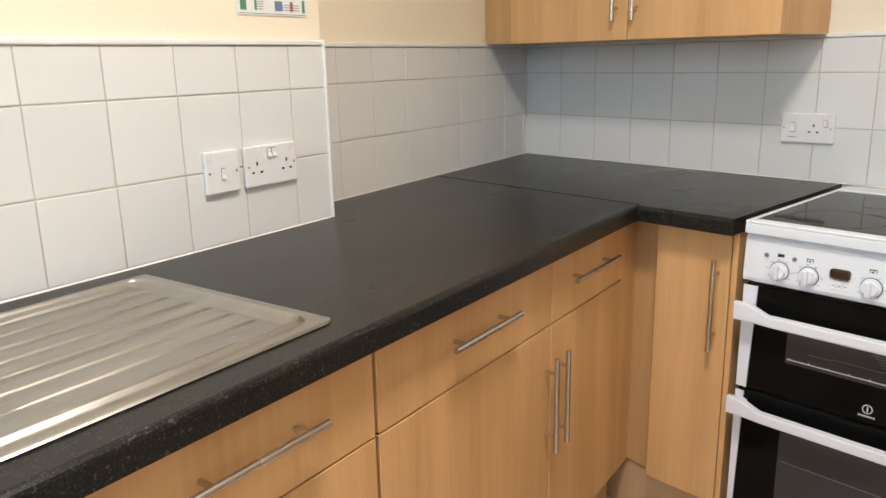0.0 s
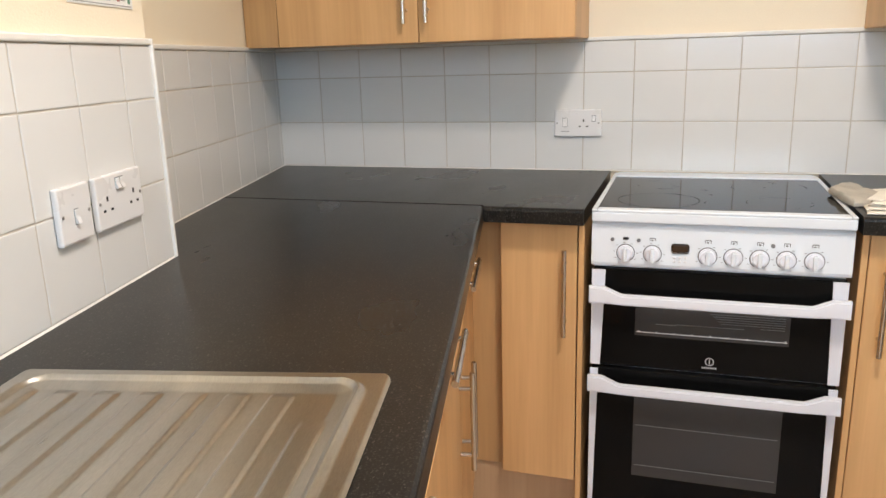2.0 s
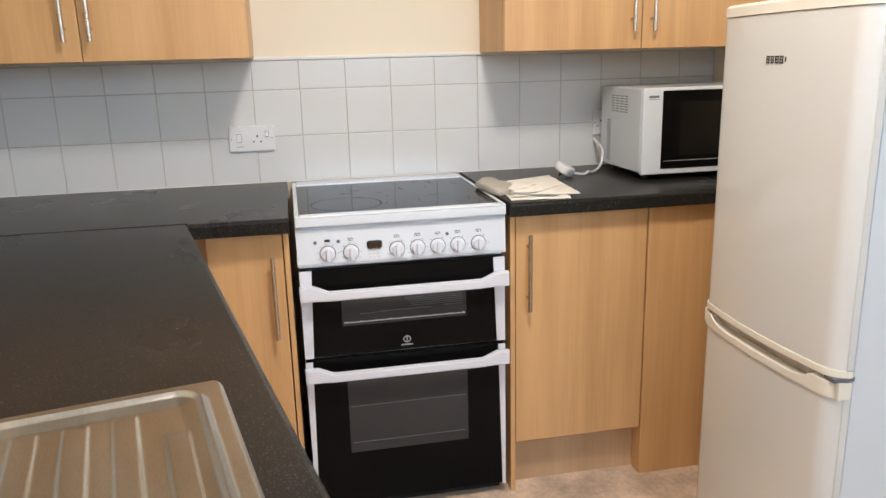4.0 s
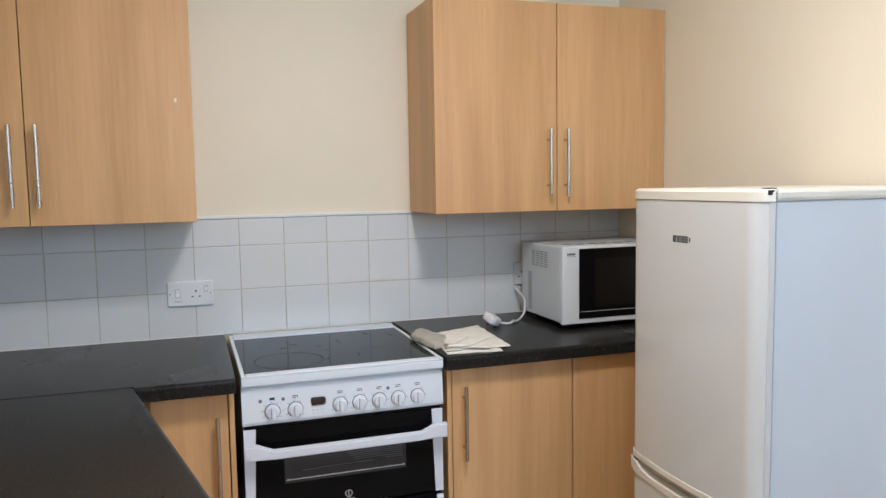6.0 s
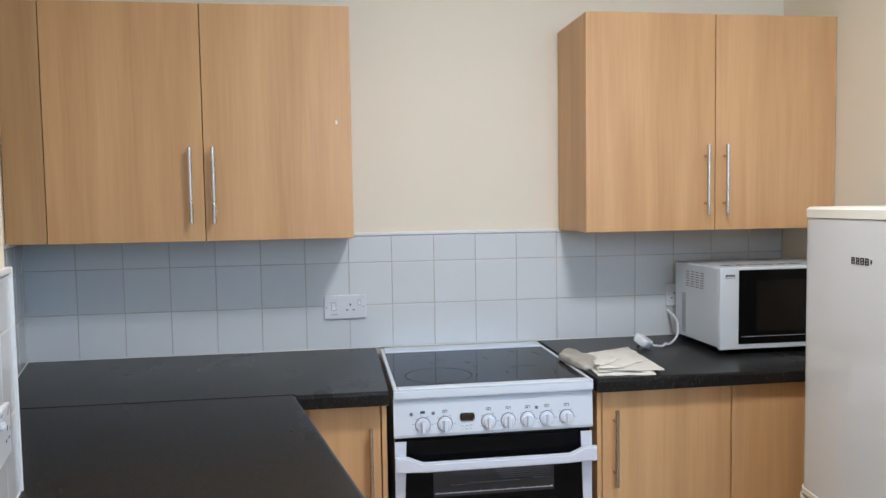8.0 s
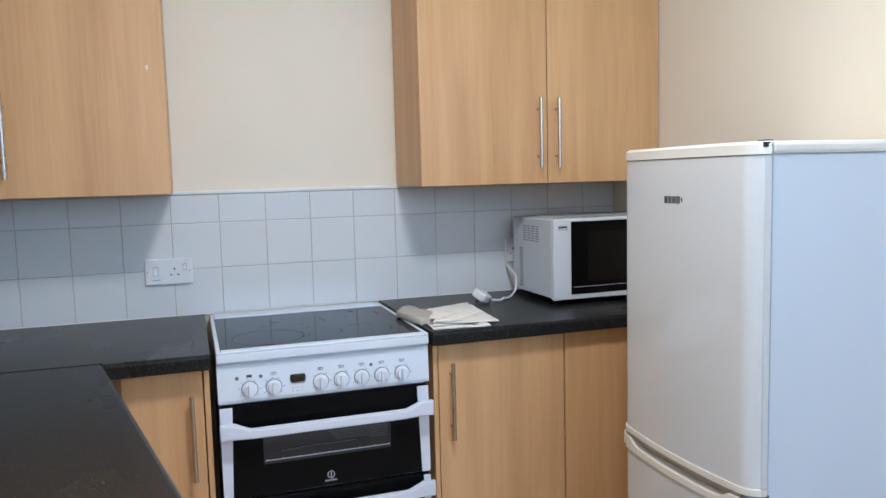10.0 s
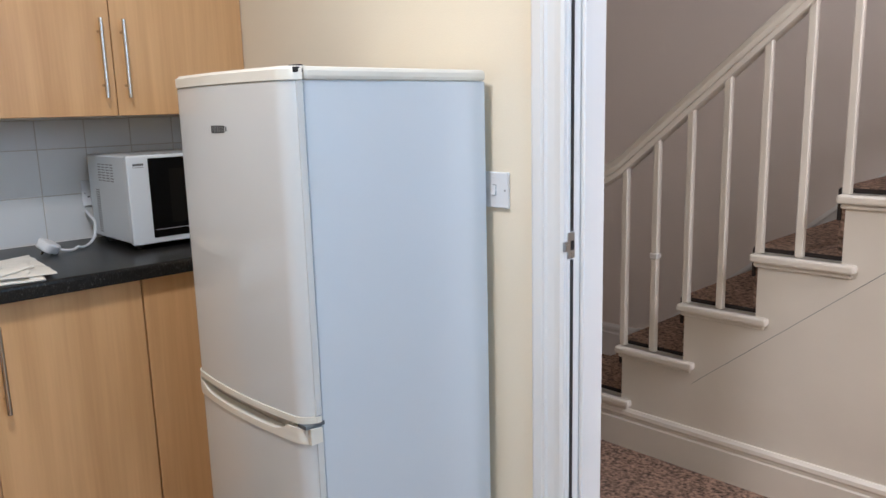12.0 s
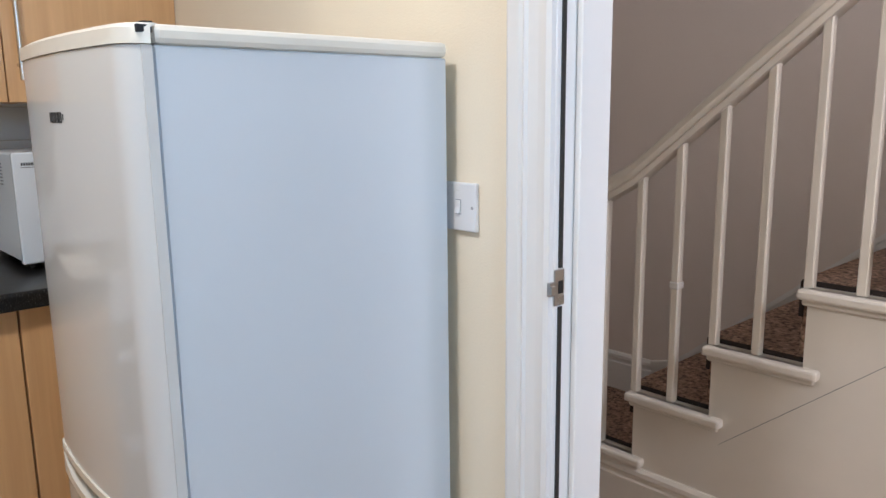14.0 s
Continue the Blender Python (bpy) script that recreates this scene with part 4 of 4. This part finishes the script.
plate("light_switch", NORTH @ pose(-0.798, BREAST_Y - 0.0075, 1.064), 0.085, 0.086, "white single fused switch on the tiled chimney breast", "switch", ((0.0, -0.004, 0.009, 0.022),))
plate("double_socket", NORTH @ pose(-0.667, BREAST_Y - 0.0075, 1.064), 0.146, 0.086, "white double wall socket with two rockers on the tiles", "wall socket", ((-0.0065, 0.026, 0.010, 0.018), (0.0065, 0.026, 0.010, 0.018)), ((-0.042, -0.004), (0.042, -0.004)))
cs = plate("cooker_switch", EAST @ pose(1.0670, -0.0075, 1.063), 0.147, 0.084, "white cooker switch with a socket beside it on the tiles", "wall socket", ((-0.040, 0.002, 0.014, 0.026), (0.050, 0.014, 0.010, 0.017)), ((0.018, -0.002),))
part("print_line", boxes((-0.052, -0.026, -0.0106, -0.0099, -0.027, -0.0255)), PRINTGREY, cs)
plate("wall_socket", EAST @ pose(2.338, -0.0075, 1.066), 0.146, 0.086, "white wall socket half hidden behind the microwave", "wall socket", ((-0.0065, 0.026, 0.010, 0.018), (0.0065, 0.026, 0.010, 0.018)), ((-0.042, -0.004), (0.042, -0.004)))
plate("light_switch", pose(-1.457, SOUTH_Y, 1.120, 0, 0, 180), 0.086, 0.086, "white single light switch on the cream wall beside the door", "switch", ((0.0, 0.0, 0.011, 0.024),))

# ---- notice, plug, cloth ----
notice = thing("paper_notice", NORTH @ pose(-0.616, BREAST_Y - 0.001, 1.372), "white printed paper notice with small coloured pictures on the wall", "poster")
part("sheet", boxes((-0.100, 0.100, -0.0008, 0, 0, 0.29)), PAPER, notice)
part("border", boxes((-0.094, 0.094, -0.0012, -0.0006, 0.003, 0.0042), (-0.094, 0.094, -0.0012, -0.0006, 0.280, 0.2812)), PRINTGREY, notice)
rows = []
for i in range(9):
    z = 0.055 + 0.024 * i
    rows.append((-0.088, -0.02 + 0.05 * ((i * 7) % 5) / 5, -0.0012, -0.0006, z, z + 0.0022))
part("text_bars", boxes(*rows, *((-0.045, -0.028, -0.0012, -0.0006, 0.012 + 0.005 * k, 0.0135 + 0.005 * k) for k in range(4)), *((0.030, 0.075, -0.0012, -0.0006, 0.012 + 0.005 * k, 0.0135 + 0.005 * k) for k in range(3))), PRINTGREY, notice, "unreadable lines of print")
part("green_picture", boxes((-0.090, -0.074, -0.0013, -0.0006, 0.010, 0.032), (-0.052, -0.046, -0.0013, -0.0006, 0.010, 0.034), (0.084, 0.092, -0.0013, -0.0006, 0.008, 0.034)), GREEN, notice)
part("blue_picture", boxes((0.004, 0.026, -0.0013, -0.0006, 0.010, 0.030)), BLUE, notice)
part("red_picture", boxes((0.048, 0.056, -0.0014, -0.0006, 0.010, 0.030)), RED, notice)

lead = thing("plug_and_lead", pose(-0.24, -2.045, WT1), "white mains plug with its lead lying on the worktop", "plug")
o = [(-0.018, -0.026), (0.018, -0.026), (0.025, -0.010), (0.025, 0.016), (0.017, 0.025), (-0.017, 0.025), (-0.025, 0.016), (-0.025, -0.010)]
bm = prism([(a * 1.12, b * 1.12) for a, b in o], 0.0, 0.030, "z")
bmesh.ops.bevel(bm, geom=bm.edges[:], offset=0.006, segments=3, affect="EDGES", profile=0.5)
tilt = pose(0, 0, 0.014, 20, -24, 25)
bmesh.ops.transform(bm, matrix=tilt, verts=bm.verts)
part("plug", bm, PLASTIC, lead, "white three-pin plug", smooth=True)
bm = boxes((-0.002, 0.002, 0.008, 0.014, -0.014, 0.001), (-0.015, -0.009, -0.012, -0.008, -0.012, 0.001), (0.009, 0.015, -0.012, -0.008, -0.012, 0.001))
bmesh.ops.transform(bm, matrix=tilt, verts=bm.verts)
part("pins", bm, CHROME, lead)
part("cable", tube(smooth_path([(0.004, -0.018, 0.020), (-0.002, -0.045, 0.010), (0.006, -0.079, 0.005), (0.020, -0.098, 0.010), (0.034, -0.115, 0.005), (0.066, -0.145, 0.006), (0.088, -0.172, 0.022), (0.100, -0.182, 0.045), (0.125, -0.192, 0.068), (0.170, -0.196, 0.084), (0.222, -0.200, 0.096)]), 0.0042), PLASTIC, lead, "white cable", smooth=True)


def sheet(corners, z0, thick, seed, nx=26, ny=22, rough=0.004, droop=0.0):
    """A layer of folded cloth between four corners (x, y), uneven along its edges and on top."""
    bm = bmesh.new()
    a, b, c, d = (Vector((*p, 0)) for p in corners)

    def at(u, v, top):
        p = a.lerp(b, u).lerp(d.lerp(c, u), v)
        wob = noise.noise_vector((p.x * 22 + seed, p.y * 22, seed)) * 0.007
        p = p + Vector((wob.x, wob.y, 0))
        edge = min(u, 1 - u, v, 1 - v)
        z = z0
        if top:
            z += thick * min(1, (edge + 0.02) / 0.07) ** 0.5 + rough * (noise.noise((p.x * 30, p.y * 18, seed)) + 0.5 * noise.noise((p.x * 70, p.y * 50, seed))) * min(1, edge / 0.05) + droop * u
        else:
            z += 0.0008
        return (p.x, p.y, max(z, 0.001))

    tops = [[bm.verts.new(at(i / nx, j / ny, True)) for j in range(ny + 1)] for i in range(nx + 1)]
    lows = [[bm.verts.new(at(i / nx, j / ny, False)) for j in range(ny + 1)] for i in range(nx + 1)]
    for i in range(nx):
        for j in range(ny):
            bm.faces.new((tops[i][j], tops[i + 1][j], tops[i + 1][j + 1], tops[i][j + 1]))
            bm.faces.new((lows[i][j], lows[i][j + 1], lows[i + 1][j + 1], lows[i + 1][j]))
    for i in range(nx):
        bm.faces.new((tops[i][0], lows[i][0], lows[i + 1][0], tops[i + 1][0]))
        bm.faces.new((tops[i][ny], tops[i + 1][ny], lows[i + 1][ny], lows[i][ny]))
    for j in range(ny):
        bm.faces.new((tops[0][j], tops[0][j + 1], lows[0][j + 1], lows[0][j]))
        bm.faces.new((tops[nx][j], lows[nx][j], lows[nx][j + 1], tops[nx][j + 1]))
    bmesh.ops.recalc_face_normals(bm, faces=bm.faces)
    return bm


cloth = thing("folded_cloth", pose(-0.45, -1.87, WT1), "undyed cotton cloths loosely folded on the worktop beside the cooker", "cloth")
part("grey_cloth", sheet([(0.225, 0.085), (0.120, 0.150), (-0.075, 0.128), (-0.02, 0.03)], 0.001, 0.017, 3.0, rough=0.006), GREYCOTTON, cloth, "greyish cloth underneath", smooth=True)
for k, (co, z, t, r) in enumerate((
        ([(0.16, 0.060), (-0.150, 0.112), (-0.172, -0.060), (0.15, -0.115)], 0.0008, 0.006, 0.002),
        ([(0.13, 0.045), (-0.135, 0.105), (-0.150, -0.095), (0.20, -0.125)], 0.0085, 0.004, 0.003),
        ([(0.10, 0.050), (-0.120, 0.098), (-0.168, -0.020), (0.06, -0.085)], 0.0135, 0.004, 0.003),
        ([(0.02, 0.060), (-0.128, 0.100), (-0.140, 0.030), (-0.05, -0.070)], 0.0185, 0.0045, 0.003),
        ([(0.00, 0.062), (-0.100, 0.106), (-0.118, 0.078), (-0.04, 0.000)], 0.0235, 0.005, 0.003))):
    part("fold", sheet(co, z, t, 5.0 + 3 * k, nx=30, ny=30, rough=r), COTTON, cloth, smooth=True)

# ---- tiles, sealant and trims ----
ROWS_Z = [0.9145, 1.066, 1.2175, 1.3110]
tile_meshes = {}


def tile_mesh(w, h):
    key = (round(w, 4), round(h, 4))
    if key not in tile_meshes:
        bm = bmesh.new()
        x, z, y0, y1, e = w / 2, h / 2, -0.0065, -0.001, 0.0016
        r = [[bm.verts.new(p) for p in ((-a, y, -b), (a, y, -b), (a, y, b), (-a, y, b))] for a, b, y in ((x, z, y1), (x, z, y0 + 0.0008), (x - e * 0.4, z - e * 0.4, y0 + 0.0002), (x - e * 1.5, z - e * 1.5, y0))]
        for p, q in zip(r, r[1:]):
            for k in range(4):
                bm.faces.new((p[k], p[(k + 1) % 4], q[(k + 1) % 4], q[k]))
        bm.faces.new(r[-1])
        bmesh.ops.recalc_face_normals(bm, faces=bm.faces)
        me = bpy.data.meshes.new("tile")
        bm.to_mesh(me)
        bm.free()
        me.materials.append(TILE)
        tile_meshes[key] = me
    return tile_meshes[key]


def tile_wall(wall, wall_pose, frame_pose, lines, seed):
    """Tiles between the upright lines, in the frame's x, on its y = 0 plane; children of the wall."""
    rng = random.Random(seed)
    rel = wall_pose.inverted() @ frame_pose
    g = 0.0014
    x_lo, x_hi = min(lines), max(lines)
    grout = part("grout", boxes((x_lo, x_hi, -0.0048, -0.0005, ROWS_Z[0] - 0.002, ROWS_Z[-1])), GROUT, wall)
    grout.matrix_basis = rel
    for a, b in zip(lines, lines[1:]):
        for c, d in zip(ROWS_Z, ROWS_Z[1:]):
            ob = new("tile", tile_mesh(b - a - 2 * g, d - c - 2 * g))
            ob.parent = wall
            tilt = pose(0, 0, 0, rng.uniform(-0.35, 0.35), 0, rng.uniform(-0.35, 0.35))
            ob.matrix_basis = rel @ pose((a + b) / 2, rng.uniform(-0.0003, 0.0003), (c + d) / 2) @ tilt
    trim = part("tile_trim", boxes((x_lo, x_hi, -0.011, -0.0005, ROWS_Z[-1] + 0.0005, ROWS_Z[-1] + 0.0125), bevel=0.003, segments=2), SEALANT, wall, "white edging strip")
    trim.matrix_basis = rel
    seal = part("sealant", prism([(-0.006, WT1 + 0.0002), (-0.0085, WT1 + 0.0002), (-0.006, WT1 + 0.0034)], x_lo, x_hi, "x"), SEALANT, wall)
    seal.matrix_basis = rel


T = 0.1518
tile_wall(wall_east, pose(0, 0, 0), EAST, [0.0050] + [1.2345 - T * k for k in range(7, 0, -1)] + [1.2345 + T * k for k in range(0, 10)] + [2.7395], 1)
tile_wall(wall_north, RECESS, RECESS, [-1.265] + [-0.037 - 0.1535 * k for k in range(7, -1, -1)] + [-0.0060], 2)
tile_wall(breast, NORTH, NORTH @ pose(0, BREAST_Y, 0), [-0.586 - 0.1465 * k for k in range(14, -1, -1)] + [BREAST_X - 0.002], 3)
corner_trim = part("corner_trim", boxes((BREAST_X - 0.003, BREAST_X + 0.004, BREAST_Y - 0.012, BREAST_Y + 0.02, WT1 + 0.0005, ROWS_Z[-1] + 0.0125), bevel=0.002, segments=2), SEALANT, breast, "white upright edging strip")
